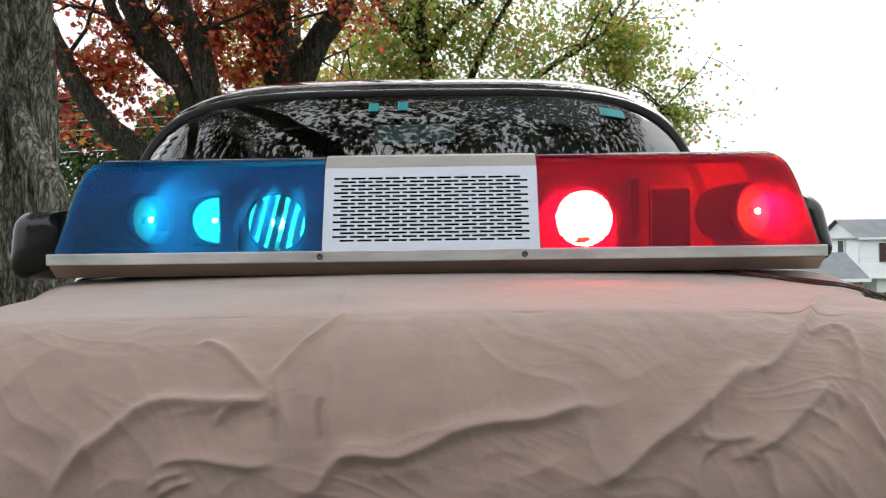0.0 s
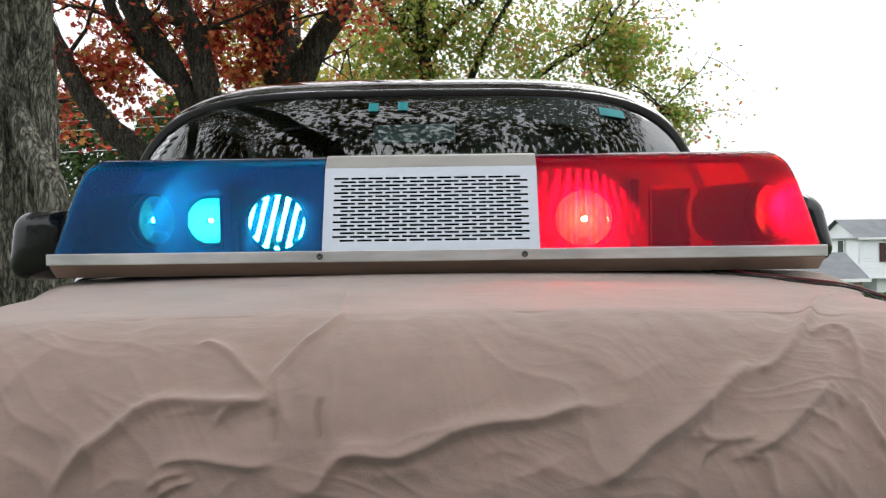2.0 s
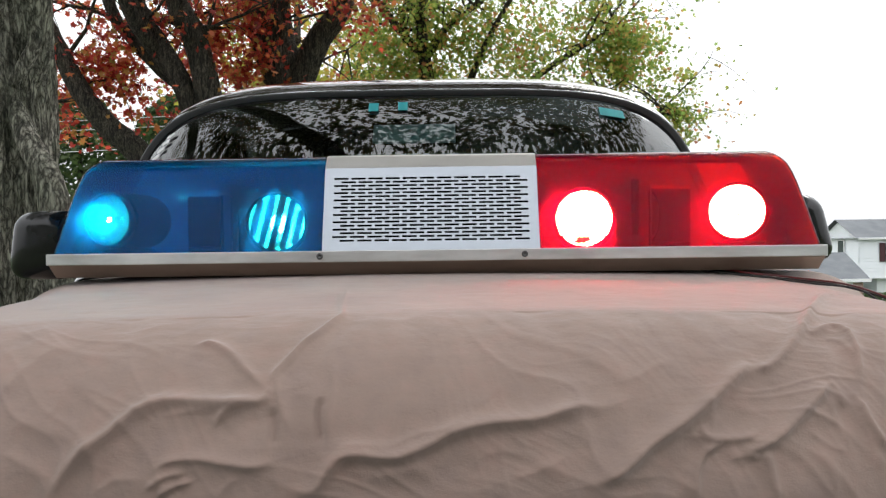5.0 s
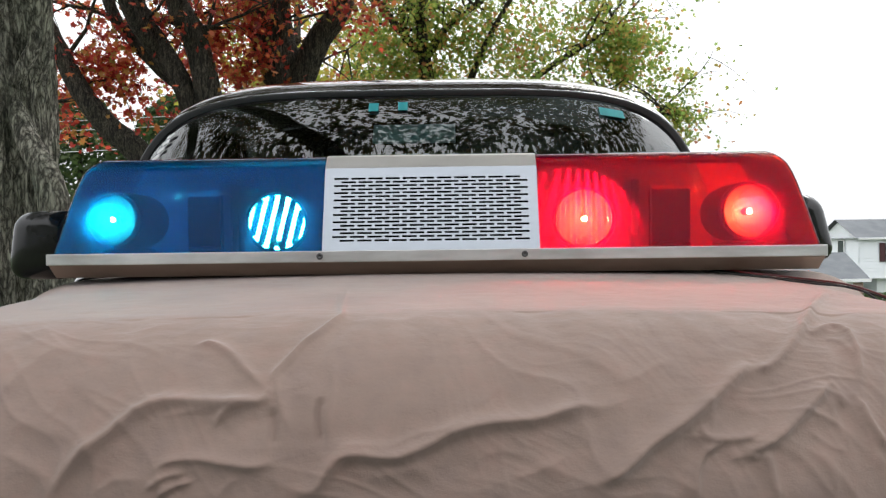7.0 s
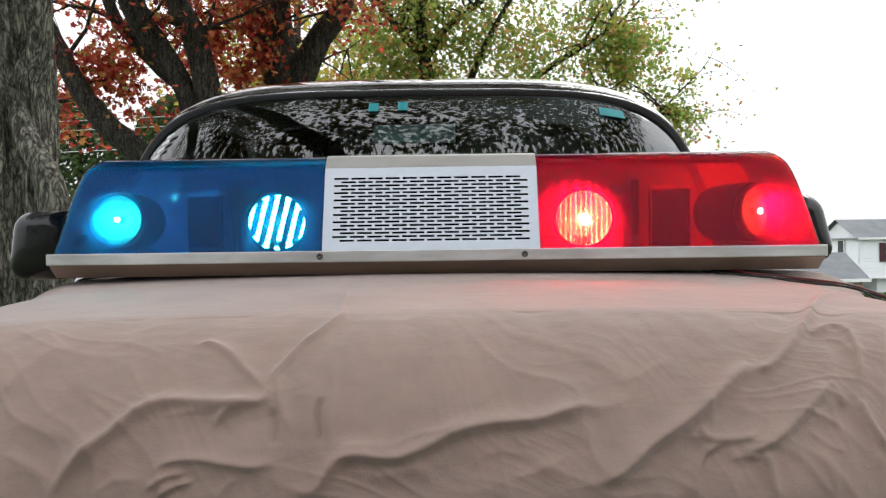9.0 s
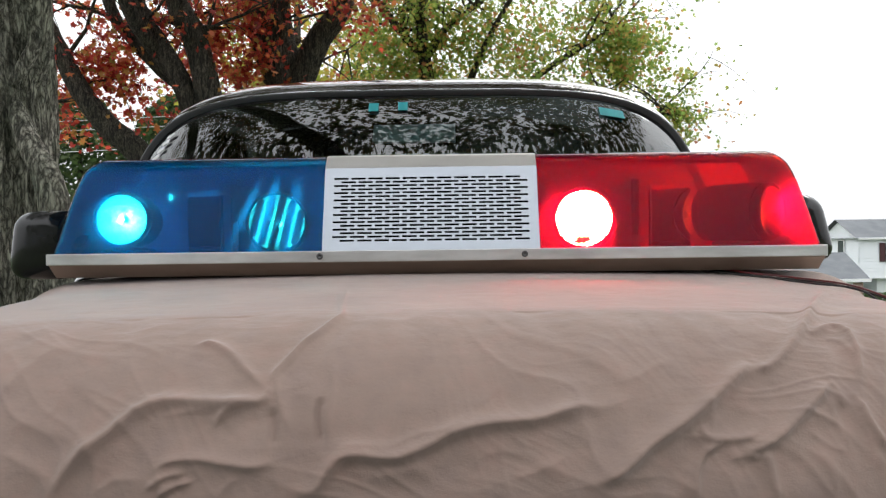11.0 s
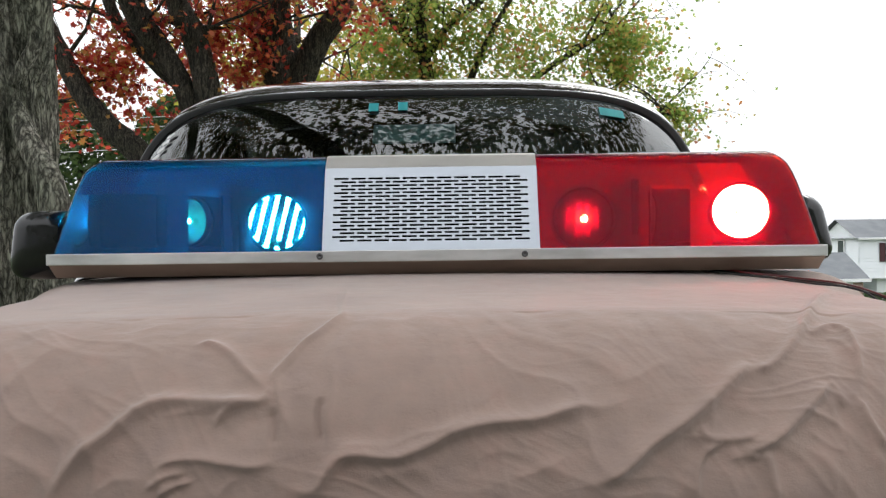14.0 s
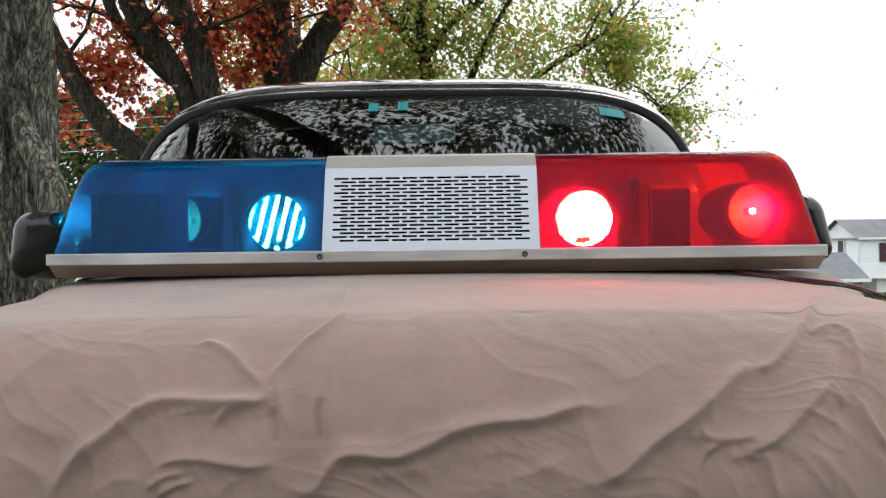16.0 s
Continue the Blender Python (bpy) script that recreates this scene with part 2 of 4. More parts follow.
def box(x0, y0, z0, x1, y1, z1, bevel=0.0, segments=2, bm=None):
    own = bmesh.new()
    bmesh.ops.create_cube(own, size=1.0)
    for v in own.verts:
        v.co = ((x0 + x1) / 2 + v.co.x * (x1 - x0), (y0 + y1) / 2 + v.co.y * (y1 - y0), (z0 + z1) / 2 + v.co.z * (z1 - z0))
    if bevel:
        bmesh.ops.bevel(own, geom=list(own.edges), offset=bevel, segments=segments, affect="EDGES", profile=0.5)
    if bm is None:
        return own
    tmp = bpy.data.meshes.new("tmp")
    own.to_mesh(tmp)
    own.free()
    bm.from_mesh(tmp)
    bpy.data.meshes.remove(tmp)
    return bm


def lathe(profile, count=40, close=False):
    """Revolves (radius, height) pairs about z. Returns verts, faces."""
    verts, faces = [], []
    for r, h in profile:
        for k in range(count):
            a = 2 * math.pi * k / count
            verts.append((r * math.cos(a), r * math.sin(a), h))
    for i in range(len(profile) - 1):
        for k in range(count):
            a, b = i * count + k, i * count + (k + 1) % count
            faces.append((a, b, b + count, a + count))
    if close:
        faces.append(tuple(range(count))[::-1])
        faces.append(tuple((len(profile) - 1) * count + k for k in range(count)))
    return verts, faces


def extrude_x(profile, x0, x1, x0b=None, x1b=None, caps=True):
    """A closed (y, z) profile swept along x; the ends may lean with height."""
    n = len(profile)
    z_low, z_high = min(p[1] for p in profile), max(p[1] for p in profile)
    verts = []
    for end, lean in ((x0, x0b), (x1, x1b)):
        for y, z in profile:
            f = (z - z_low) / (z_high - z_low)
            verts.append((end if lean is None else end + (lean - end) * f, y, z))
    faces = [(i, (i + 1) % n, n + (i + 1) % n, n + i) for i in range(n)]
    if caps:
        faces += [tuple(range(n))[::-1], tuple(range(n, 2 * n))]
    bm = bmesh.new()
    vs = [bm.verts.new(v) for v in verts]
    for f in faces:
        bm.faces.new([vs[k] for k in f])
    return bm


def tube(points, radii, count=10, rough=0.0, seed=0, furrow=0.0):
    """A tapered, slightly uneven tube along points. Returns verts, faces."""
    pts = [Vector(p) for p in points]
    rng = random.Random(seed)
    verts, faces = [], []
    for i, p in enumerate(pts):
        d = (pts[min(i + 1, len(pts) - 1)] - pts[max(i - 1, 0)]).normalized()
        side = d.cross(Vector((0.31, 0.94, 0.12))).normalized()
        up = side.cross(d)
        for k in range(count):
            a = 2 * math.pi * k / count
            r = radii[i] * (1 + rough * (noise.noise(p * 1.3 + Vector((math.cos(a), math.sin(a), seed))) + 0.4 * rng.uniform(-1, 1)))
            if furrow:
                q = Vector((math.cos(a) * 7, math.sin(a) * 7, p.z * 1.5))
                q += Vector((noise.noise(q * 0.6), noise.noise(q * 0.6 + Vector((5, 5, 5))), 0)) * 0.5
                r += furrow * (0.6 - abs(noise.noise(q)) * 2.0 - 0.9 * abs(noise.noise(q * 2.3)))
            verts.append(p + (side * math.cos(a) + up * math.sin(a)) * r)
    for i in range(len(pts) - 1):
        for k in range(count):
            a, b = i * count + k, i * count + (k + 1) % count
            faces.append((a, b, b + count, a + count))
    faces.append(tuple(range(count))[::-1])
    faces.append(tuple((len(pts) - 1) * count + k for k in range(count)))
    return verts, faces


def spline(points, steps):
    """Catmull-Rom through the points."""
    p = [Vector(q) for q in points]
    p = [p[0] * 2 - p[1], *p, p[-1] * 2 - p[-2]]
    out = []
    for i in range(1, len(p) - 2):
        for s in range(steps):
            t = s / steps
            out.append(0.5 * (2 * p[i] + (p[i + 1] - p[i - 1]) * t + (2 * p[i - 1] - 5 * p[i] + 4 * p[i + 1] - p[i + 2]) * t * t
                              + (3 * p[i] - p[i - 1] - 3 * p[i + 1] + p[i + 2]) * t ** 3))
    return [*out, p[-2]]


def merge(pieces):
    verts, faces = [], []
    for v, f in pieces:
        n = len(verts)
        verts += list(v)
        faces += [tuple(k + n for k in q) for q in f]
    return verts, faces


# ---------------------------------------------------------------- ground
def ground_height(x, y):
    s = min(max((0.55 * x + 0.45 * y - 5) / 26, 0), 1)
    return -3.9 * s * s * (3 - 2 * s)


def build_ground():
    ring = [0, 1, 2, 3, 4, 5, 6, 8, 10, 12, 15, 18, 22, 26, 30, 35, 40, 46, 54, 64, 80, 110, 160, 300, 700, 2000]
    axis = sorted({-r for r in ring} | set(ring))
    n = len(axis)
    verts = [(x, y, ground_height(x, y)) for y in axis for x in axis]
    faces = [(j * n + i, j * n + i + 1, (j + 1) * n + i + 1, (j + 1) * n + i) for j in range(n - 1) for i in range(n - 1)]
    tagged(place("ground", mesh_of("ground", verts, faces, GRASS)), "green lawn falling away down the slope", "ground", kind="structure")
    xs, ys = [-1.6 + 0.4 * k for k in range(9)], [-14 + 0.75 * k for k in range(29)]
    verts = [(x, y, max(ground_height(x, y), ground_height(x + .4, y), 0 if y < 4 else -9) + 0.012) for y in ys for x in xs]
    faces = [(j * 9 + i, j * 9 + i + 1, j * 9 + i + 10, j * 9 + i + 9) for j in range(28) for i in range(8)]
    drive = place("driveway", mesh_of("driveway", verts, faces, ASPHALT))
    tagged(drive, "grey asphalt driveway under the parked car", "driveway", kind="structure")


build_ground()


# ---------------------------------------------------------------- the car
CAR_X = -0.072
PROFILE = [(1.70, 1.00), (1.80, 1.125), (1.90, 1.245), (2.00, 1.365), (2.08, 1.450), (2.15, 1.502), (2.35, 1.548), (2.7, 1.57), (3.1, 1.555), (3.4, 1.465), (3.6, 1.40), (4.25, 1.0)]


def cabin_profile(v):
    """(y, z) along the cabin's centre line, v from 0 at the rear glass's foot to 1 at the windscreen's."""
    s = v * (len(PROFILE) - 1)
    i = min(int(s), len(PROFILE) - 2)
    t = s - i
    p = [PROFILE[max(i - 1, 0)], PROFILE[i], PROFILE[i + 1], PROFILE[min(i + 2, len(PROFILE) - 1)]]
    return [0.5 * (2 * p[1][k] + (p[2][k] - p[0][k]) * t + (2 * p[0][k] - 5 * p[1][k] + 4 * p[2][k] - p[3][k]) * t * t
                   + (3 * p[1][k] - p[0][k] - 3 * p[2][k] + p[3][k]) * t ** 3) for k in (0, 1)]


def cabin_point(u, v, lift=0.0):
    """A point of the cabin's skin: u across from -1 to 1 (belt to belt), v along."""
    y, zt = cabin_profile(v)
    zt += lift
    sn, cs = math.sin(u * math.pi / 2), max(math.cos(u * math.pi / 2), 0)
    size = (abs(sn) ** 4.8 + cs ** 4.8) ** (1 / 4.8)
    sx, cz = sn / size, cs / size
    belt = 0.93
    x = (0.79 + lift) * sx
    return Vector((CAR_X + x, y + 0.07 * (x / 0.8) ** 2 - lift * 0.7, belt + (zt - belt) * cz))


def rear_outline(a, grow):
    """The rounded outline of the rear glass in (u, v), at angle a."""
    c, s = math.cos(a), math.sin(a)
    n = 0.34
    return 0.567 * grow * math.copysign(abs(c) ** n, c), 0.193 + (0.185 + 0.06 * (grow - 1)) * grow * math.copysign(abs(s) ** n, s)


def build_car():
    car = tagged(new("car"), "parked dark glossy sedan with a tan cloth over its boot", "car")
    # lower body: sections along y
    half = [(0.0, 1.0), (0.52, 0.985), (0.62, 0.945), (0.70, 0.875), (0.82, 0.72), (0.90, 0.58), (0.905, 0.40), (0.86, 0.27), (0.0, 0.25)]
    stations = [(0.80, 0.80, -0.10), (0.86, 0.93, -0.055), (0.95, 0.98, -0.045), (1.30, 1.0, -0.035), (1.72, 1.0, -0.03), (2.6, 1.0, -0.03), (4.2, 1.0, -0.03), (5.2, 0.97, -0.10), (5.6, 0.90, -0.18), (5.72, 0.78, -0.26)]
    loop = half + [(-x, z) for x, z in half[-2:0:-1]]
    verts, faces, n = [], [], len(loop)
    for y, w, dz in stations:
        verts += [(CAR_X + x * w, y, z + dz * max(0, (z - 0.4) / 0.6)) for x, z in loop]
    for i in range(len(stations) - 1):
        faces += [(i * n + k, i * n + (k + 1) % n, (i + 1) * n + (k + 1) % n, (i + 1) * n + k) for k in range(n)]
    faces += [tuple(range(n)), tuple((len(stations) - 1) * n + k for k in range(n))[::-1]]
    place("lower_body", mesh_of("lower_body", verts, faces, PAINT), car)
    # cabin skin with an opening for the rear glass
    nu, nv = 96, 132
    us = [-1 + 2 * i / nu for i in range(nu + 1)]
    vs = [j / nv for j in range(nv + 1)]
    verts = [cabin_point(u, v) for v in vs for u in us]
    faces = []

    def inside(u, v):
        du, dv = abs(u) / (0.567 * 0.985), abs(v - 0.193) / 0.183
        return du ** 5.9 + dv ** 5.9 < 1
    for j in range(nv):
        for i in range(nu):
            u, v = (us[i] + us[i + 1]) / 2, (vs[j] + vs[j + 1]) / 2
            screen = 0.86 < v < 0.985 and abs(u) < 0.54
            if not inside(u, v) and not screen:
                faces.append((j * (nu + 1) + i, j * (nu + 1) + i + 1, (j + 1) * (nu + 1) + i + 1, (j + 1) * (nu + 1) + i))
    place("roof", mesh_of("roof", verts, faces, PAINT), car, label="dark glossy curved roof")
    # rear glass: rings from the middle out to the outline
    rings, around = 14, 120
    verts = [cabin_point(0, 0.193, -0.004)]
    for r in range(1, rings + 1):
        for k in range(around):
            u, v = rear_outline(2 * math.pi * k / around, 1.0)
            verts.append(cabin_point(u * r / rings, 0.193 + (v - 0.193) * r / rings, -0.004))
    faces = [(0, 1 + k, 1 + (k + 1) % around) for k in range(around)]
    for r in range(rings - 1):
        for k in range(around):
            a, b = 1 + r * around + k, 1 + r * around + (k + 1) % around
            faces.append((a, a + around, b + around, b))
    glass = place("rear_window", mesh_of("rear_window", verts, faces, GLASS), car, label="tinted rear window reflecting branches")
    glass.visible_shadow = False

    def band(name, grows, lifts, material):
        vv, ff = [], []
        for g, l in zip(grows, lifts):
            vv += [cabin_point(*rear_outline(2 * math.pi * k / around, g), l) for k in range(around)]
        for r in range(len(grows) - 1):
            ff += [(r * around + k, r * around + (k + 1) % around, (r + 1) * around + (k + 1) % around, (r + 1) * around + k) for k in range(around)]
        place(name, mesh_of(name, vv, ff, material), glass)
    band("rubber_seal", (0.975, 0.980, 1.010, 1.014), (-0.006, 0.005, 0.006, -0.004), RUBBER)
    band("bright_trim", (1.015, 1.018, 1.032, 1.036), (0.0, 0.005, 0.005, -0.003), CHROME)
    # stickers behind the glass, and bars for the decal on it
    for u0, u1, v0, v1 in ((-0.096, -0.076, 0.306, 0.332), (-0.034, -0.014, 0.308, 0.334), (0.365, 0.409, 0.304, 0.330)):
        corners = [cabin_point(u, v, 0.0) for u, v in ((u0, v0), (u1, v0), (u1, v1), (u0, v1))]
        back = [c + Vector((0, -0.001, 0.001)) for c in corners]
        ff = [(0, 1, 2, 3), (7, 6, 5, 4), (0, 4, 5, 1), (1, 5, 6, 2), (2, 6, 7, 3), (3, 7, 4, 0)]
        place("sticker", mesh_of("sticker", corners + back, ff, TEAL, False), glass, label="teal paper sticker")
    for k in range(7):
        v = 0.19 + 0.018 * k
        u = -0.528 + 0.007 * k
        corners = [cabin_point(u + du, v + dv, 0.0) for du, dv in ((0, 0), (0.016, 0.003), (0.014, 0.013), (-0.002, 0.010))]
        back = [c + Vector((0, -0.001, 0.001)) for c in corners]
        ff = [(0, 1, 2, 3), (7, 6, 5, 4), (0, 4, 5, 1), (1, 5, 6, 2), (2, 6, 7, 3), (3, 7, 4, 0)]
        place("decal_bar", mesh_of("decal_bar", corners + back, ff, WHITE_VINYL, False), glass)
    verts = [cabin_point(-0.09 + 0.09 * i, 0.256 + 0.023 * j, -0.03 - d) for d in (0, 0.004) for j in range(3) for i in range(3)]
    faces = [(d + j * 3 + i, d + j * 3 + i + 1, d + j * 3 + i + 4, d + j * 3 + i + 3) for d in (0, 9) for j in range(2) for i in range(2)]
    faces += [(0, 1, 10, 9), (1, 2, 11, 10), (2, 5, 14, 11), (5, 8, 17, 14), (8, 7, 16, 17), (7, 6, 15, 16), (6, 3, 12, 15), (3, 0, 9, 12)]
    place("panel", mesh_of("panel", verts, faces, PANEL, False), car, label="pale panel fixed inside behind the glass")
    # inside
    part("rear_shelf", box(CAR_X - 0.66, 1.76, 0.985, CAR_X + 0.66, 2.15, 1.0, 0.006), CABIN, car)
    part("rear_seat", box(CAR_X - 0.64, 2.15, 0.6, CAR_X + 0.64, 2.36, 1.06, 0.05, 3), CABIN, car, smooth=True)
    for side in (-0.36, 0.36):
        part("front_seat", box(CAR_X + side - 0.25, 3.0, 0.6, CAR_X + side + 0.25, 3.2, 1.16, 0.07, 3), CABIN, car, smooth=True)
        part("headrest", box(CAR_X + side - 0.13, 3.03, 1.17, CAR_X + side + 0.13, 3.14, 1.34, 0.04, 3), CABIN, car, smooth=True)
    verts = [cabin_point(u, v, -0.004) for v in (0.855, 0.90, 0.95, 0.99) for u in [-0.55 + 0.11 * k for k in range(11)]]
    faces = [(j * 11 + i, j * 11 + i + 1, j * 11 + i + 12, j * 11 + i + 11) for j in range(3) for i in range(10)]
    place("windscreen", mesh_of("windscreen", verts, faces, GLASS), car).visible_shadow = False
    part("bumper", box(CAR_X - 0.86, 0.70, 0.36, CAR_X + 0.86, 0.86, 0.52, 0.04, 3), CHROME, car, smooth=True)
    # wheels
    rim_v, rim_f = lathe([(0.0, -0.09), (0.17, -0.09), (0.19, -0.11), (0.2, -0.11), (0.2, 0.1), (0.0, 0.1)], 32)
    tyre_v, tyre_f = lathe([(0.2, -0.10), (0.30, -0.11), (0.325, -0.09), (0.33, 0.0), (0.325, 0.09), (0.30, 0.11), (0.2, 0.10)], 40)
    rim_mesh, tyre_mesh = mesh_of("rim", rim_v, rim_f, CHROME), mesh_of("tyre", tyre_v, tyre_f, RUBBER)
    for x, turn in ((-0.82, 90), (0.82, -90)):
        for y in (1.35, 4.55):
            wheel = place("wheel", tyre_mesh, car, pose(CAR_X + x, y, 0.342, 0, turn, 0))
            place("rim", rim_mesh, wheel)


build_car()


# ---------------------------------------------------------------- the cloth over the boot
FOLDS = []


def fold(height, width, *points):
    FOLDS.append((height, width, points))


fold(0.006, 0.024, (-0.435, 0.729), (-0.428, 0.742), (-0.418, 0.761), (-0.404, 0.781), (-0.384, 0.788))
fold(0.007, 0.026, (-0.422, 0.688), (-0.403, 0.698), (-0.375, 0.692), (-0.339, 0.672), (-0.306, 0.658))
fold(0.020, 0.022, (-0.375, 0.624), (-0.358, 0.647), (-0.339, 0.669), (-0.315, 0.688), (-0.292, 0.707), (-0.272, 0.714), (-0.244, 0.714), (-0.210, 0.711), (-0.190, 0.714), (-0.173, 0.718))
fold(0.007, 0.012, (-0.274, 0.701), (-0.242, 0.705), (-0.210, 0.708), (-0.189, 0.712))
fold(0.012, 0.013, (-0.224, 0.688), (-0.209, 0.702), (-0.194, 0.709), (-0.177, 0.712), (-0.170, 0.720))
fold(0.010, 0.014, (-0.258, 0.787), (-0.240, 0.786), (-0.219, 0.771), (-0.194, 0.744), (-0.171, 0.724))
fold(0.010, 0.013, (-0.171, 0.724), (-0.167, 0.741), (-0.157, 0.757), (-0.143, 0.780), (-0.128, 0.799), (-0.112, 0.828), (-0.110, 0.856))
fold(0.006, 0.007, (-0.138, 1.100), (-0.120, 0.916), (-0.112, 0.831))
fold(0.004, 0.006, (-0.144, 1.070), (-0.115, 0.849))
fold(0.008, 0.012, (-0.166, 0.747), (-0.162, 0.724), (-0.156, 0.702), (-0.144, 0.682))
fold(-0.010, 0.014, (-0.168, 0.708), (-0.163, 0.686), (-0.162, 0.668))
fold(0.013, 0.016, (-0.274, 0.649), (-0.259, 0.658), (-0.232, 0.660), (-0.205, 0.655), (-0.179, 0.652), (-0.158, 0.656))
fold(0.009, 0.012, (-0.280, 0.633), (-0.263, 0.644), (-0.242, 0.648))
fold(0.009, 0.010, (-0.270, 0.627), (-0.255, 0.635), (-0.233, 0.641))
fold(0.006, 0.010, (-0.215, 0.623), (-0.204, 0.635), (-0.194, 0.642))
fold(0.006, 0.012, (-0.330, 0.629), (-0.310, 0.643), (-0.284, 0.643))
fold(0.022, 0.022, (-0.157, 0.637), (-0.134, 0.629), (-0.120, 0.632), (-0.110, 0.646), (-0.098, 0.658), (-0.079, 0.660), (-0.052, 0.657), (-0.036, 0.660), (-0.015, 0.668), (0.006, 0.678), (0.033, 0.685), (0.060, 0.688), (0.086, 0.690), (0.115, 0.698), (0.131, 0.703), (0.148, 0.702), (0.167, 0.706))
fold(0.007, 0.012, (-0.114, 0.667), (-0.079, 0.669), (-0.052, 0.668), (-0.026, 0.678), (0.001, 0.682), (0.023, 0.696))
fold(-0.012, 0.013, (-0.119, 0.718), (-0.121, 0.696), (-0.116, 0.669))
fold(0.006, 0.009, (-0.112, 0.669), (-0.110, 0.695), (-0.108, 0.724), (-0.110, 0.756))
fold(0.004, 0.007, (-0.051, 0.668), (-0.047, 0.694), (-0.042, 0.716), (-0.040, 0.748))
fold(0.004, 0.012, (0.028, 0.701), (0.044, 0.715), (0.057, 0.727))
fold(0.022, 0.023, (0.126, 0.629), (0.150, 0.637), (0.169, 0.648), (0.191, 0.666), (0.220, 0.684), (0.244, 0.700), (0.270, 0.721), (0.292, 0.740), (0.306, 0.754))
fold(0.014, 0.017, (0.287, 0.733), (0.308, 0.742), (0.321, 0.746), (0.340, 0.761), (0.359, 0.782), (0.378, 0.807), (0.427, 0.884), (0.501, 1.010), (0.546, 1.067))
fold(0.009, 0.012, (0.378, 0.806), (0.386, 0.798), (0.411, 0.814), (0.422, 0.804), (0.417, 0.770), (0.408, 0.740), (0.396, 0.716))
fold(0.013, 0.014, (0.396, 0.715), (0.401, 0.690), (0.414, 0.662))
fold(0.011, 0.014, (0.242, 0.688), (0.248, 0.674), (0.266, 0.672), (0.283, 0.674), (0.298, 0.682))
fold(0.011, 0.015, (0.234, 0.614), (0.234, 0.639), (0.244, 0.660), (0.264, 0.671))
fold(0.017, 0.019, (0.273, 0.659), (0.294, 0.665), (0.315, 0.677), (0.341, 0.698), (0.362, 0.716), (0.376, 0.732))
fold(0.010, 0.014, (0.297, 0.662), (0.303, 0.645), (0.307, 0.615))
fold(0.007, 0.010, (0.265, 0.653), (0.280, 0.657), (0.297, 0.655))
fold(0.007, 0.012, (0.374, 0.732), (0.381, 0.720), (0.383, 0.703))
fold(0.006, 0.012, (0.374, 0.722), (0.371, 0.698), (0.374, 0.682), (0.382, 0.662))
fold(0.006, 0.012, (0.213, 0.614), (0.224, 0.635), (0.229, 0.650))
fold(0.005, 0.010, (0.396, 0.794), (0.409, 0.782), (0.411, 0.755))
fold(0.005, 0.016, (0.164, 0.726), (0.185, 0.732), (0.209, 0.746), (0.225, 0.754))
fold(0.005, 0.014, (-0.342, 0.793), (-0.312, 0.786), (-0.280, 0.766))
fold(0.004, 0.008, (-0.380, 0.701), (-0.376, 0.720), (-0.373, 0.739))
fold(0.008, 0.016, (-0.419, 0.673), (-0.390, 0.659), (-0.368, 0.645))
fold(0.006, 0.014, (0.250, 0.674), (0.255, 0.692), (0.252, 0.714))
fold(0.006, 0.014, (0.345, 0.662), (0.358, 0.646), (0.362, 0.621))
fold(0.006, 0.016, (0.016, 0.636), (0.038, 0.659), (0.064, 0.661), (0.090, 0.653))
fold(0.007, 0.020, (-0.073, 0.637), (-0.047, 0.644), (-0.015, 0.647))
fold(0.006, 0.014, (0.058, 0.635), (0.090, 0.645), (0.122, 0.661))
fold(0.005, 0.010, (0.343, 0.682), (0.362, 0.667), (0.376, 0.662))


def cloth_surface(a, b):
    """The draped sheet: flat on the boot lid, rolling over its edges."""
    back = np.clip((b - 1.18) / 0.3, 0, 1)
    ix, iy = np.clip(a, -0.575 - 0.10 * back, 0.53 + 0.16 * back), np.maximum(b, 0.88)
    ex, ey = a - ix, b - iy
    length = np.hypot(ex, ey) + 1e-9
    r = 0.17
    steep = np.where(np.abs(ex) > np.abs(ey), radians(66), radians(88))
    th = np.minimum(length / r, steep)
    rest = np.maximum(length - r * steep, 0)
    off, drop = r * np.sin(th) + rest * np.cos(steep), r * (1 - np.cos(th)) + rest * np.sin(steep)
    z = EYE - 0.054 - 0.05 * (1.28 - np.clip(iy, 0.88, 1.4)) - (0.035 - 0.004 * back) * ix ** 2
    return np.stack([ix + ex / length * off, iy + ey / length * off, z - drop], -1)


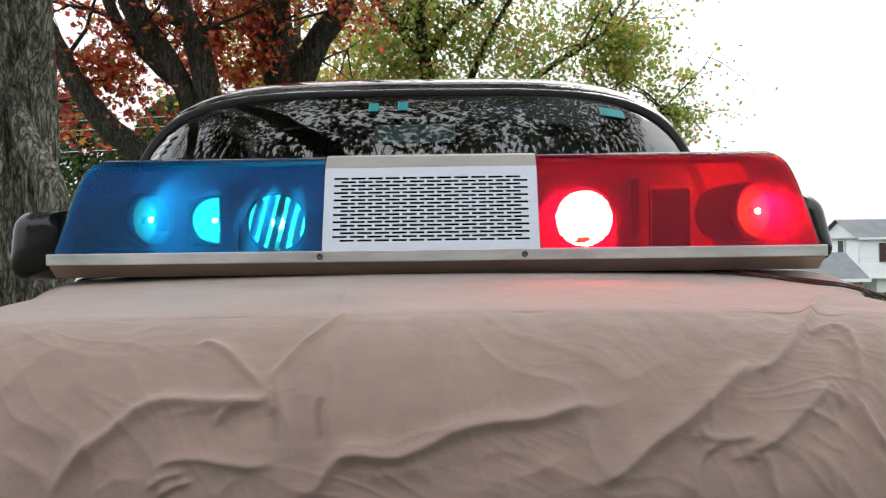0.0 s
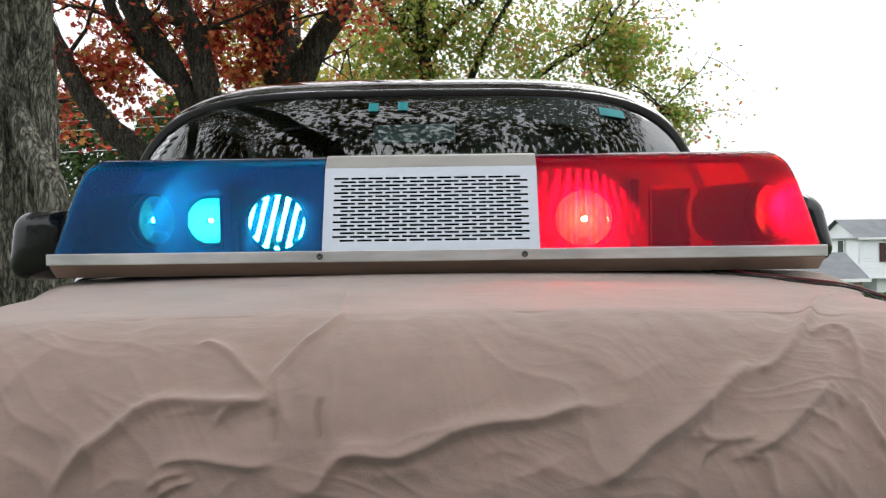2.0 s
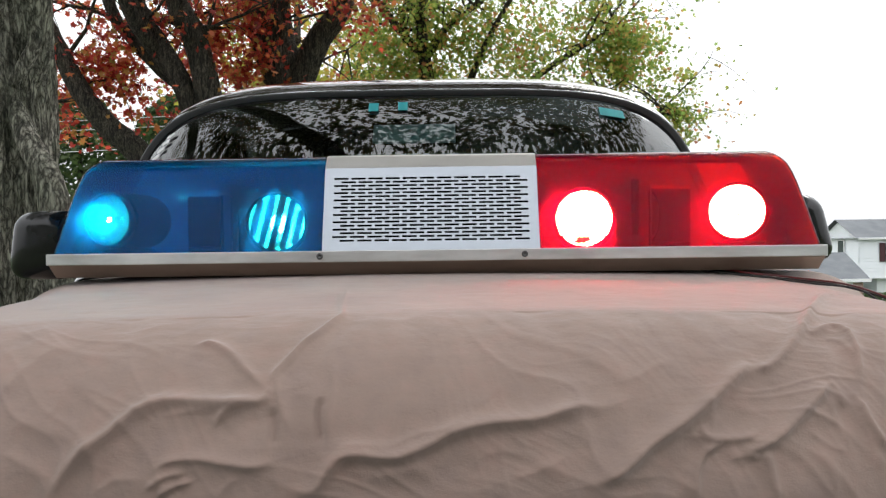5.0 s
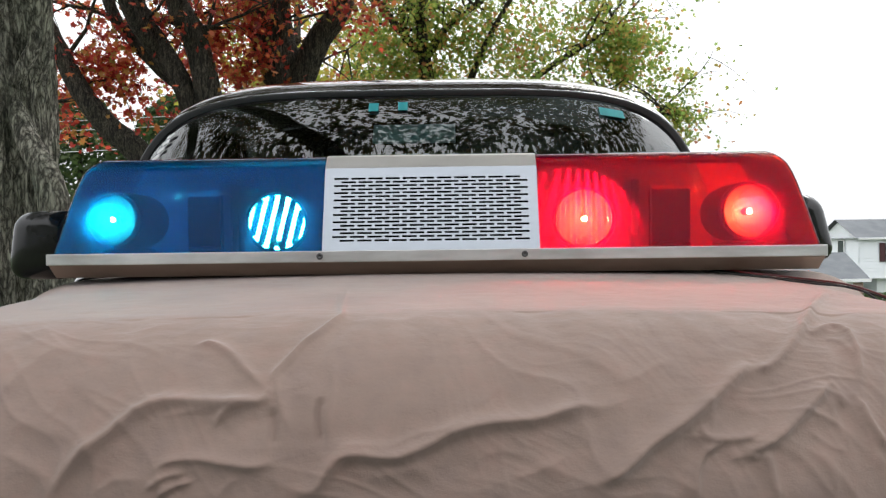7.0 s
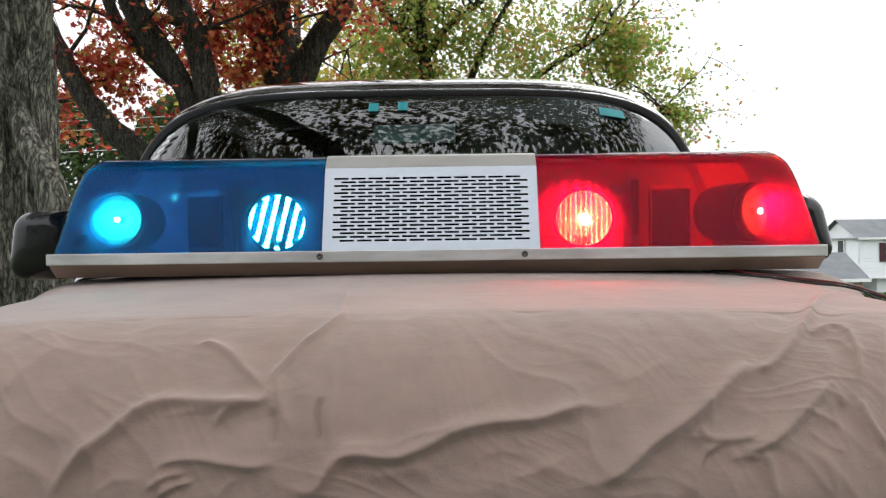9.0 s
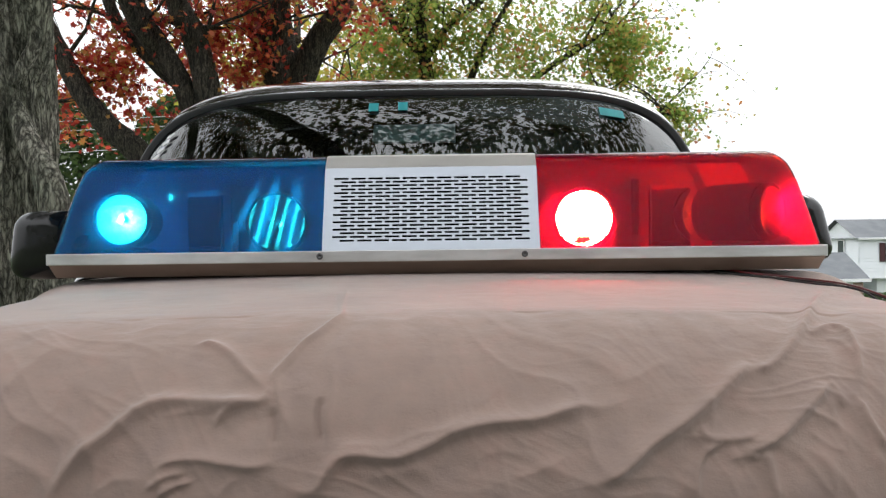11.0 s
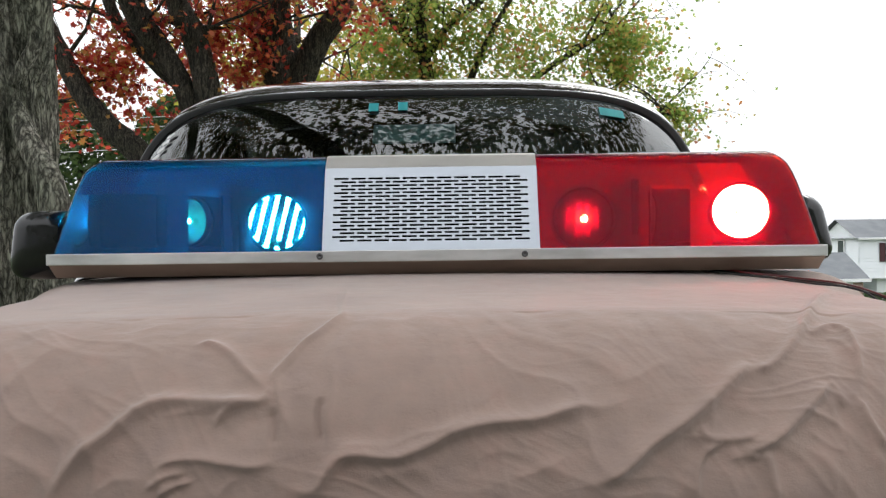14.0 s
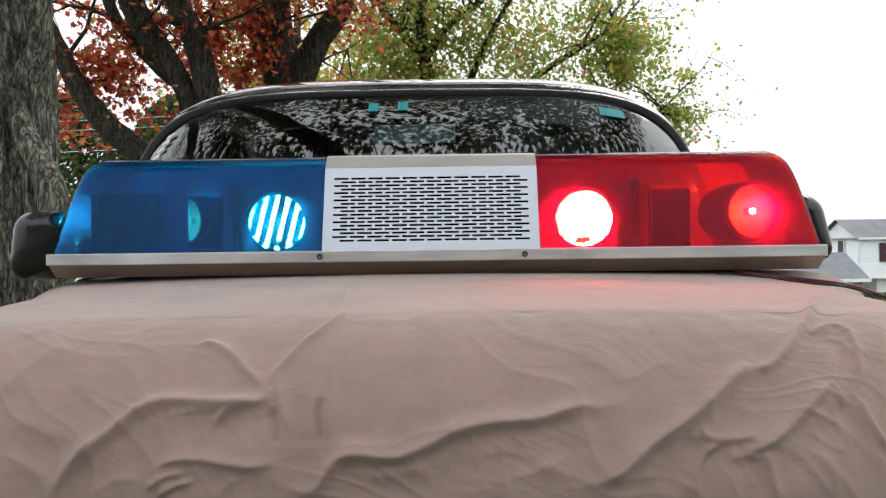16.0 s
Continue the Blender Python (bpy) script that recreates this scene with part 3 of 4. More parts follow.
def build_cloth():
    across = np.concatenate([np.linspace(-0.98, -0.5, 70, endpoint=False), np.linspace(-0.5, 0.5, 480, endpoint=False), np.linspace(0.5, 0.93, 70)])
    along_b = np.concatenate([np.linspace(0.565, 0.92, 230, endpoint=False), np.linspace(0.92, 1.66, 110)])
    na, nb = len(across), len(along_b)
    a, b = np.meshgrid(across, along_b)
    p = cloth_surface(a, b)
    du, dv = np.gradient(p, axis=1), np.gradient(p, axis=0)
    normal = np.cross(du, dv)
    normal /= np.linalg.norm(normal, axis=-1, keepdims=True) + 1e-12
    lift = np.zeros_like(a)
    for height, width, points in FOLDS:
        line = [np.array(q)[:2] for q in spline([(x, y, 0) for x, y in points], 6)] if len(points) > 2 else [np.array(q) for q in points]
        best = np.full_like(a, 9.0)
        along, below = np.zeros_like(a), np.zeros(a.shape, bool)
        total = len(line) - 1
        for k in range(total):
            s, e = line[k], line[k + 1]
            d = e - s
            t = np.clip(((a - s[0]) * d[0] + (b - s[1]) * d[1]) / (d @ d + 1e-12), 0, 1)
            cross = d[0] * (b - s[1]) - d[1] * (a - s[0])
            dist = np.hypot(a - s[0] - t * d[0], b - s[1] - t * d[1])
            closer = dist < best
            best = np.where(closer, dist, best)
            below = np.where(closer, cross < 0, below)
            along = np.where(closer, (k + t) / total, along)
        fade = np.clip(np.minimum(along, 1 - along) * 5, 0.15, 1)
        # a rounded ridge, and a shallow hollow under it
        lift += (0.30 if abs(height) < 0.0085 else 0.53) * height * fade * np.exp(-np.abs(best / np.where(below, 0.28, 0.40) / width) ** 1.6)
        lift -= np.where(below, 0.16, 0.03) * abs(height) * fade * np.exp(-((best - 1.35 * width) / (0.75 * width)) ** 2)
    for j in range(nb):
        for i in range(na):
            x, y = a[j, i], b[j, i]
            soft = noise.noise((x * 5, y * 5, 2.0)) * 0.003 + noise.noise((x * 14, y * 9, 5.0)) * 0.0026 + noise.noise((x * 34 + y * 12, y * 16, 5.0)) * 0.0016 + noise.noise((x * 30, y * 60, 8.0)) * 0.0006
            lift[j, i] += soft * (0.25 if y > 0.85 else 1.0) * (1 if abs(y - 1.4) > 0.2 or abs(x) > 0.7 else 0.3)
    # many fine slanting creases where the sheet hangs
    for k, (ca, cb, tall) in enumerate(((21, 13, 0.0015), (-17, 19, 0.0010), (9, 30, 0.0013), (46, 25, 0.0012))):
        for j in range(nb):
            for i in range(na):
                x, y = a[j, i], b[j, i]
                if y > 1.1 or abs(x) > 0.8:
                    continue
                wob = noise.noise((x * 7, y * 7, 20 + k)) * 0.09
                n = noise.noise(((x + wob) * ca + (y + wob) * cb, (y * ca - x * cb) * 0.22, 3.7 * k))
                weight = min(max((0.92 - y) / 0.2, 0.12), 1) * max(0, 0.35 + noise.noise((x * 4, y * 4, 9 + k)) * 1.6)
                lift[j, i] += tall * weight * max(0, 1 - abs(n) * 3.2) ** 2
    p = p + normal * lift[..., None]
    faces = [(j * na + i, j * na + i + 1, (j + 1) * na + i + 1, (j + 1) * na + i) for j in range(nb - 1) for i in range(na - 1)]
    me = mesh_of("boot_cloth", p.reshape(-1, 3), faces, CLOTH)
    cloth = tagged(place("boot_cloth", me), "rumpled tan cotton cloth draped over the boot", "cloth")
    thick = cloth.modifiers.new("thickness", "SOLIDIFY")
    thick.thickness, thick.offset = 0.002, -1


build_cloth()


# ---------------------------------------------------------------- the light bar
BAR = pose(-0.016, 1.28, EYE - 0.052, 0, 0, -1.0)
SHOULDER = [(0.050, 0.181), (0.0515, 0.1845), (0.054, 0.188), (0.0575, 0.1922), (0.062, 0.196), (0.067, 0.2), (0.072, 0.203), (0.085, 0.207)]
FRONT = [(0.006 + 0.044 * k, 0.040 + 0.141 * k) for k in (0.0, 0.2, 0.4, 0.55, 0.7, 0.8, 0.9)] + SHOULDER
DEPTH = 0.30
LENGTH, TOP_LENGTH = 0.646, 0.590


def dome_profile():
    return FRONT + [(DEPTH - y, z) for y, z in FRONT[::-1]]


def build_dome(bar, name, material, x0, x1, x1_top, label):
    """A trapezoid shell, open below, its outer end leaning in."""
    prof = dome_profile()
    n = len(prof)
    cols = 10
    verts, faces = [], []
    for c in range(cols + 1):
        for y, z in prof:
            f = (z - 0.04) / 0.167
            end = x1 + (x1_top - x1) * (0.6 * f + 0.4 * f ** 8)
            verts.append((x0 + (end - x0) * c / cols, y, z))
    for c in range(cols):
        faces += [(c * n + k, c * n + k + 1, (c + 1) * n + k + 1, (c + 1) * n + k) for k in range(n - 1)]
    base = cols * n
    faces += [(base + k, base + k + 1, base + n - 2 - k, base + n - 1 - k) for k in range(n // 2 - 1)]
    bm = bmesh.new()
    vs = [bm.verts.new(v) for v in verts]
    for f in faces:
        bm.faces.new([vs[k] for k in f])
    bmesh.ops.recalc_face_normals(bm, faces=bm.faces)
    edge = [e for e in bm.edges if len(e.link_faces) == 2 and e.calc_face_angle(0) > 0.7]
    bmesh.ops.bevel(bm, geom=edge, offset=0.007, segments=3, affect="EDGES", profile=0.5)
    ob = part(name, bm, material, bar, label, smooth=True)
    ob.data.set_sharp_from_angle(angle=radians(32))
    mod = ob.modifiers.new("wall", "SOLIDIFY")
    mod.thickness, mod.offset, mod.use_rim = 0.003, -1, False
    return ob


def build_lamp(parent, name, m, radius, bulb_material, striped, keyed_bulb):
    """A sealed beam lamp that shines along its local -y."""
    f = 0.022
    steps = 12
    rs = [0.007 + (radius - 0.009) * k / steps for k in range(steps + 1)]
    to_front = Matrix.Rotation(radians(90), 4, "X")
    depth = rs[-1] ** 2 / (4 * f)
    v, fa = lathe([(r, r * r / (4 * f) - depth) for r in rs], 48)
    shell_v, shell_f = lathe([(radius - 0.0045, 0.0032), (radius - 0.004, 0.0050), (radius - 0.001, 0.005), (radius, 0.003), (radius, -0.006), (radius * 0.93, -0.012), (radius * 0.62, -depth + 0.002), (0.016, -depth - 0.010), (0.013, -depth - 0.040), (0.0005, -depth - 0.040)], 48)
    lamp = place(name, mesh_of(name, shell_v, shell_f, STEEL), parent, m @ to_front)
    place("reflector", mesh_of("reflector", v, fa, REFLECTOR), lamp, label="bright parabolic reflector")
    swell = 1.0 if keyed_bulb else 1.9
    glass_v, glass_f = lathe([(0.0005, 0.0065 * swell), (radius * 0.3, 0.0061 * swell), (radius * 0.55, 0.0051 * swell), (radius * 0.8, 0.0032 * swell), (radius - 0.002, 0.0005)], 48)
    place("lens", mesh_of("lens", glass_v, glass_f, FROSTED if keyed_bulb else LENS), lamp)
    if keyed_bulb:
        ring_v, ring_f = lathe([(radius + 0.0005, -0.012), (radius + 0.0005, 0.003), (radius + 0.003, 0.005), (radius + 0.006, 0.003), (radius + 0.006, -0.012)], 48)
        place("bezel", mesh_of("bezel", ring_v, ring_f, BLACK), lamp, label="black round bezel")
    if striped:
        # slanted flutes across the glass
        for k in range(-3, 4):
            c = k * 0.0185 + 0.001
            half = math.sqrt(max((radius - 0.004) ** 2 - c * c, 0))
            if half > 0.01:
                bm = box(c - 0.0060, -half, 0.006, c + 0.0060, half, 0.0085, 0.001, 1)
                part("flute", bm, FLUTE, lamp, m=Matrix.Rotation(radians(striped), 4, "Z"))
    elif keyed_bulb:
        # upright ribs moulded into the glass
        for k in range(-5, 6):
            c = k * 0.0088
            half = math.sqrt(max((radius - 0.003) ** 2 - c * c, 0))
            part("rib", box(c - 0.0028, -half, 0.0055, c + 0.0028, half, 0.0085, 0.0012, 2), RIB, lamp)
    bv, bf = lathe([(0.0004, -0.0046), (0.0026, -0.0040), (0.0044, -0.0018), (0.0044, 0.0018), (0.0026, 0.0040), (0.0004, 0.0046)], 16)
    bulb = place("bulb", mesh_of("bulb", bv, bf, bulb_material), lamp, pose(0, 0, f - depth), label="glowing bulb")
    cv, cf = lathe([(0.0016, 0.0062), (0.0022, 0.0066), (0.0022, 0.0080), (0.0005, 0.0088)], 16)
    place("glare_cap", mesh_of("glare_cap", cv, cf, STEEL), lamp, pose(0, 0, f - depth))
    return lamp, bulb, f - depth


def build_rotator(bar, x, z, radius):
    """Two lamps back to back on a turntable; the origin lies on the axle."""
    v, fa = merge([lathe([(0.0005, -0.058), (0.045, -0.058), (0.045, -0.052), (0.012, -0.050), (0.010, -0.02), (0.0005, -0.02)], 32)])
    hub = place("rotator", mesh_of("rotator", v, fa, STEEL), bar, pose(x, 0.115, z), label="turning unit with two lamps back to back")
    v, fa = lathe([(radius * 0.96, -0.046), (radius + 0.0015, -0.046), (radius + 0.002, -0.044), (radius + 0.002, 0.044), (radius + 0.0015, 0.046), (radius * 0.96, 0.046), (radius * 0.96, -0.046)], 40)
    place("drum", mesh_of("drum", v, fa, DRUM), hub, pose(0, 0, 0, 90), "dark drum that holds both lamps")
    for turn in (0, 180):
        build_lamp(hub, "sealed_beam", pose(0, 0, 0, 0, 0, turn) @ pose(0, -0.060, 0), radius, BULB, 0, False)
    return hub


def build_bar():
    bar = tagged(new("light_bar"), "long emergency light bar with blue and red domes on the cloth", "light bar")
    bar.matrix_basis = BAR
    # base: a bright upper rim over a bevelled lower rail
    rail = [(0.028, 0.0), (0.004, 0.021), (0.004, 0.022), (DEPTH - 0.004, 0.022), (DEPTH - 0.004, 0.021), (DEPTH - 0.028, 0.0)]
    part("lower_rail", extrude_x(rail, -LENGTH - 0.004, LENGTH + 0.004), RAIL, bar, "dull bevelled aluminium rail, browned by a painted reflection of the cloth")
    rim = box(-LENGTH - 0.006, -0.002, 0.022, LENGTH + 0.006, 0.003, 0.041, 0.0012)
    part("front_rim", rim, RIM, bar, "bright aluminium rim")
    part("rear_rim", box(-LENGTH - 0.006, DEPTH - 0.003, 0.022, LENGTH + 0.006, DEPTH + 0.002, 0.041, 0.0012), ALUMINIUM, bar)
    part("tray", box(-LENGTH + 0.002, 0.008, 0.0225, LENGTH - 0.002, DEPTH - 0.008, 0.030), TRAY, bar)
    for s in (-1, 1):
        part("end_plate", box(s * LENGTH - 0.010, 0.032, 0.004, s * LENGTH + 0.0035, DEPTH - 0.004, 0.040, 0.003), BLACK, bar)
    for x in (-0.19, 0.152):
        v, fa = lathe([(0.0045, 0.0), (0.0055, 0.001), (0.0050, 0.003), (0.0025, 0.0035), (0.002, 0.0015), (0.0003, 0.0015)], 20)
        place("screw", mesh_of("screw", v, fa, STEEL), bar, pose(x, -0.002, 0.032, 90))
    speaker_l, speaker_r = -0.187, 0.178
    build_dome(bar, "blue_dome", BLUE, speaker_l - 0.001, -LENGTH, -TOP_LENGTH, "clear blue plastic dome")
    build_dome(bar, "red_dome", RED, speaker_r + 0.001, LENGTH, TOP_LENGTH, "clear red plastic dome")
    # the loudspeaker's cover in the middle
    wide = speaker_r - speaker_l
    bm = bmesh.new()
    (ya, za), (yb, zb) = (0.002, 0.040), (0.048, 0.183)
    slope = math.hypot(yb - ya, zb - za)

    def at(x, s):
        k = s / slope
        return bm.verts.new((speaker_l + x, ya + (yb - ya) * k, za + (zb - za) * k))

    rows, slots, pitch, long, high, step = 18, 11, 0.0295, 0.0245, 0.0036, 0.0066
    first = 0.0165
    starts = [0.0165 + (0.0125 if r % 2 == 0 else 0.0) for r in range(rows)]
    xs = sorted({0.0, wide} | {round(q + k * pitch + e, 5) for q in set(starts) for k in range(slots) for e in (0, long)})
    levels = [0.0] + [first + r * step + e for r in range(rows) for e in (0, high)] + [slope]
    grid = [[at(x, q) for x in xs] for q in levels]
    for b in range(len(levels) - 1):
        for c in range(len(xs) - 1):
            mid = (xs[c] + xs[c + 1]) / 2
            hole = b % 2 == 1 and any(starts[b // 2] + k * pitch < mid < starts[b // 2] + k * pitch + long for k in range(slots))
            if not hole:
                bm.faces.new([grid[b][c], grid[b][c + 1], grid[b + 1][c + 1], grid[b + 1][c]])
    bmesh.ops.delete(bm, geom=[q for q in bm.verts if not q.link_faces], context="VERTS")
    grille = part("speaker_grille", bm, BRUSHED, bar, "silver slotted loudspeaker grille")
    mod = grille.modifiers.new("sheet", "SOLIDIFY")
    mod.thickness, mod.offset = 0.0016, 0
    top = [(0.0475, 0.1835), (0.054, 0.190), (0.068, 0.2045), (0.085, 0.209), (DEPTH - 0.085, 0.209), (DEPTH - 0.048, 0.184), (DEPTH - 0.002, 0.041), (DEPTH - 0.006, 0.041), (DEPTH - 0.051, 0.181), (DEPTH - 0.086, 0.205), (0.086, 0.205), (0.069, 0.2005), (0.055, 0.186)]
    part("speaker_cover", extrude_x(top, speaker_l, speaker_r), ALUMINIUM, bar, "beige silver cover over the loudspeaker")
    part("speaker_box", box(speaker_l + 0.004, 0.062, 0.032, speaker_r - 0.004, 0.24, 0.178), BLACK, bar)
    for x in (speaker_l + 0.0008, speaker_r - 0.0008):
        cheek = [(0.004, 0.041), (0.050, 0.183), (0.085, 0.205), (DEPTH - 0.085, 0.205), (DEPTH - 0.05, 0.183), (DEPTH - 0.006, 0.041)]
        part("cheek", extrude_x(cheek, x - 0.0008, x + 0.0008), BLACK, bar)
    # inside each dome: rotator, slanting mirror, flasher, partition
    movers = {}
    for s, key in ((-1, "blue"), (1, "red")):
        movers[key] = build_rotator(bar, -0.560 if s < 0 else 0.548, 0.100, 0.0475 if s < 0 else 0.050)
        slant, mx, my = (-43, -0.412, 0.086) if s < 0 else (38, 0.426, 0.113)
        part("mirror", box(-0.056, -0.0015, -0.056, 0.056, 0.0015, 0.056, 0.0005), MIRROR, bar, "slanted square mirror", pose(mx, my, 0.094, 0, 0, slant))
        part("mirror_bracket", box(-0.056, 0.002, -0.066, 0.056, 0.006, 0.045, 0.001), STEEL, bar, "", pose(mx, my, 0.094, 0, 0, slant))
        part("partition", box(s * 0.350 - 0.008, 0.06, 0.03, s * 0.350 + 0.008, 0.23, 0.160, 0.004), BLACK, bar, "dark upright partition")
        lamp, bulb, home = build_lamp(bar, "flasher_lamp", pose(s * 0.272 - 0.008, 0.080, 0.092, 0, 0, -s * 11), 0.053, FLASH_BULB if s > 0 else SOFT_BULB, -14 if s < 0 else 0, True)
        movers[key + "_flash"], movers["home"] = bulb, home
        part("lamp_stand", box(s * 0.272 - 0.020, 0.088, 0.03, s * 0.272 + 0.004, 0.094, 0.06, 0.001), STEEL, bar)
        part("motor", box(s * 0.552 - 0.05, 0.06, 0.03, s * 0.552 + 0.05, 0.17, 0.041, 0.003), BLACK, bar)
    # pods on the ends
    for s, y0, y1, z0, z1, out in ((-1, 0.05, 0.20, -0.004, 0.118, 0.114), (1, 0.10, 0.24, 0.010, 0.132, 0.082)):
        a, b = s * (LENGTH - 0.010), s * (LENGTH + out)
        bm = box(min(a, b), y0, z0, max(a, b), y1, z1, 0.032, 5)
        for v in bm.verts:
            k = (v.co.z - z0) / (z1 - z0)
            if abs(v.co.x) > LENGTH + 0.02:
                v.co.x -= s * (0.014 if s < 0 else 0.030) * k
        part("end_pod", bm, BLACK, bar, "black rounded end pod", smooth=True)
    return movers


MOVERS = build_bar()


def build_cables():
    path = [(0.455, 1.36, 0.998), (0.480, 1.30, 0.994), (0.505, 1.27, 0.990), (0.526, 1.245, 0.988), (0.545, 1.205, 0.985), (0.566, 1.15, 0.982), (0.585, 1.12, 0.979), (0.602, 1.10, 0.973), (0.628, 1.08, 0.957), (0.66, 1.07, 0.93), (0.70, 1.06, 0.89)]
    for name, material, side, sag in (("black_cable", RUBBER, -0.008, 0.0), ("red_cable", WIRE_RED, 0.005, 0.003), ("black_cable", RUBBER, 0.010, -0.001)):
        pts = [(x + side * (1 + 0.8 * math.sin(1.7 * k)), y + side, z + sag) for k, (x, y, z) in enumerate(path)]
        line = spline(pts, 8)
        v, fa = tube(line, [0.0016] * len(line), 8)
        tagged(place(name, mesh_of(name, v, fa, material)), "thin %s running from the bar over the cloth" % name.replace("_", " "), "cable", "cables from the light bar")


build_cables()


# ---------------------------------------------------------------- trees
LEAF = [(0, -0.5), (0.10, -0.26), (0.36, -0.36), (0.24, -0.04), (0.52, 0.16), (0.20, 0.20), (0.0, 0.62), (-0.20, 0.20), (-0.52, 0.16), (-0.24, -0.04), (-0.36, -0.36), (-0.10, -0.26)]


def leaf_mesh(name, points, size, material, seed):
    """One small lobed blade at each point, turned at random and drooping."""
    rng = np.random.default_rng(seed)
    pts = np.asarray(points)
    n, k = len(pts), len(LEAF)
    t = np.array([(x, y, -0.35 * x * x - 0.2 * max(y, 0)) for x, y in LEAF])
    ax = rng.normal(size=(n, 3))
    ax /= np.linalg.norm(ax, axis=1, keepdims=True)
    up = rng.normal(size=(n, 3)) * 0.8 + np.array([0, -0.3, 0.7])
    up -= ax * (up * ax).sum(1, keepdims=True)
    up /= np.linalg.norm(up, axis=1, keepdims=True)
    side = np.cross(up, ax)
    s = size * rng.uniform(0.6, 1.3, (n, 1, 1))
    v = pts[:, None] + s * (t[None, :, 0:1] * side[:, None] + t[None, :, 1:2] * ax[:, None] + t[None, :, 2:3] * up[:, None])
    me = bpy.data.meshes.new(name)
    me.vertices.add(n * k)
    me.loops.add(n * k)
    me.polygons.add(n)
    me.vertices.foreach_set("co", v.reshape(-1))
    me.loops.foreach_set("vertex_index", np.arange(n * k, dtype=np.int32))
    me.polygons.foreach_set("loop_start", np.arange(n, dtype=np.int32) * k)
    me.polygons.foreach_set("loop_total", np.full(n, k, dtype=np.int32))
    me.materials.append(material)
    me.update(calc_edges=True)
    return me


def twigs_from(limbs, seed, count, reach, lift=0.3, centre=None):
    """Side branches that leave the limbs and fork once. Returns tube pieces and the points of their outer ends."""
    rng = random.Random(seed)
    pieces, ends = [], []
    for k in range(count):
        limb, r = rng.choice(limbs)
        i = rng.randrange(len(limb) // 2, len(limb))
        p = limb[i]
        d = Vector((rng.uniform(-1, 1), rng.uniform(-1, 1), rng.uniform(-0.35, 0.8) + lift)).normalized()
        line, q = [p], p
        for _ in range(6):
            d = (d + Vector((rng.uniform(-1, 1), rng.uniform(-1, 1), rng.uniform(-0.8, 0.7))) * 0.35).normalized()
            q = q + d * reach * rng.uniform(0.11, 0.22)
            line.append(q)
        r0 = min(r, 0.13) * rng.uniform(0.18, 0.34)
        pieces.append(tube(line, [r0 * (1 - 0.14 * j) for j in range(7)], 6, 0.05, k))
        ends += line[2:]
        for _ in range(3):
            j = rng.randrange(2, 6)
            e = Vector((rng.uniform(-1, 1), rng.uniform(-1, 1), rng.uniform(-0.6, 0.7))).normalized()
            sub = [line[j] + e * reach * 0.14 * h + Vector((0, 0, -0.02 * h * h)) for h in range(5)]
            pieces.append(tube(sub, [r0 * 0.4 * (1 - 0.2 * h) for h in range(5)], 5, 0.0, k))
            ends += sub[1:]
    return pieces, ends


def clumps(seed, centre, radii, number, per, spread, floor=-9, shell=0.35, gaps=-0.18):
    """Leaf points in uneven clumps within an ellipsoid."""
    rng = np.random.default_rng(seed)
    out = []
    while len(out) < number:
        d = rng.normal(size=3)
        d /= np.linalg.norm(d)
        p = np.array(centre) + d * np.array(radii) * (shell + (1 - shell) * rng.random()) ** 0.7
        if p[2] > floor and noise.noise(Vector(p) * 0.7) > gaps:
            out.append(p)
    pts = [p + rng.normal(size=(per, 3)) * np.array((spread, spread, spread * 0.55)) * rng.uniform(0.6, 1.3) for p in out]
    return np.concatenate(pts)


def build_tree(name, label, bark, limbs, leaf_sets, twig_count, reach, seed, bare=0):
    tree = tagged(new(name), label, "tree")
    lines, pieces = [], []
    for n, (pts, r0, r1) in enumerate(limbs):
        line = spline(pts, 60 if r0 > 0.45 else 9)
        rr = [r0 + (r1 - r0) * (k / (len(line) - 1)) for k in range(len(line))]
        pieces.append(tube(line, rr, 200, 0.0, n + seed, 0.034) if r0 > 0.45 else tube(line, rr, 18 if r0 > 0.1 else 10, 0.06, n + seed))
        lines.append((line, r0))
    more, ends = twigs_from(lines[bare:] if bare >= 0 else lines[1:bare], seed, twig_count, reach)
    v, fa = merge(pieces)
    trunk = place("trunk", mesh_of("trunk", v, fa, bark), tree)
    v, fa = merge(more)
    tagged(place("twig", mesh_of("twig", v, fa, bark), trunk), kind="stuff")
    rng = np.random.default_rng(seed)
    for k, (points, size, material, along) in enumerate(leaf_sets):
        if along:
            e = np.array([tuple(q) for q in ends])
            extra = np.repeat(e, along, axis=0) + rng.normal(size=(len(e) * along, 3)) * 0.16
            points = np.concatenate([points, extra]) if len(points) else extra
        crown = place("crown", leaf_mesh("crown", points, size, material, seed + k), tree)
        tagged(crown, kind="stuff")
    return tree


def g(x, y):
    return ground_height(x, y) - 0.05


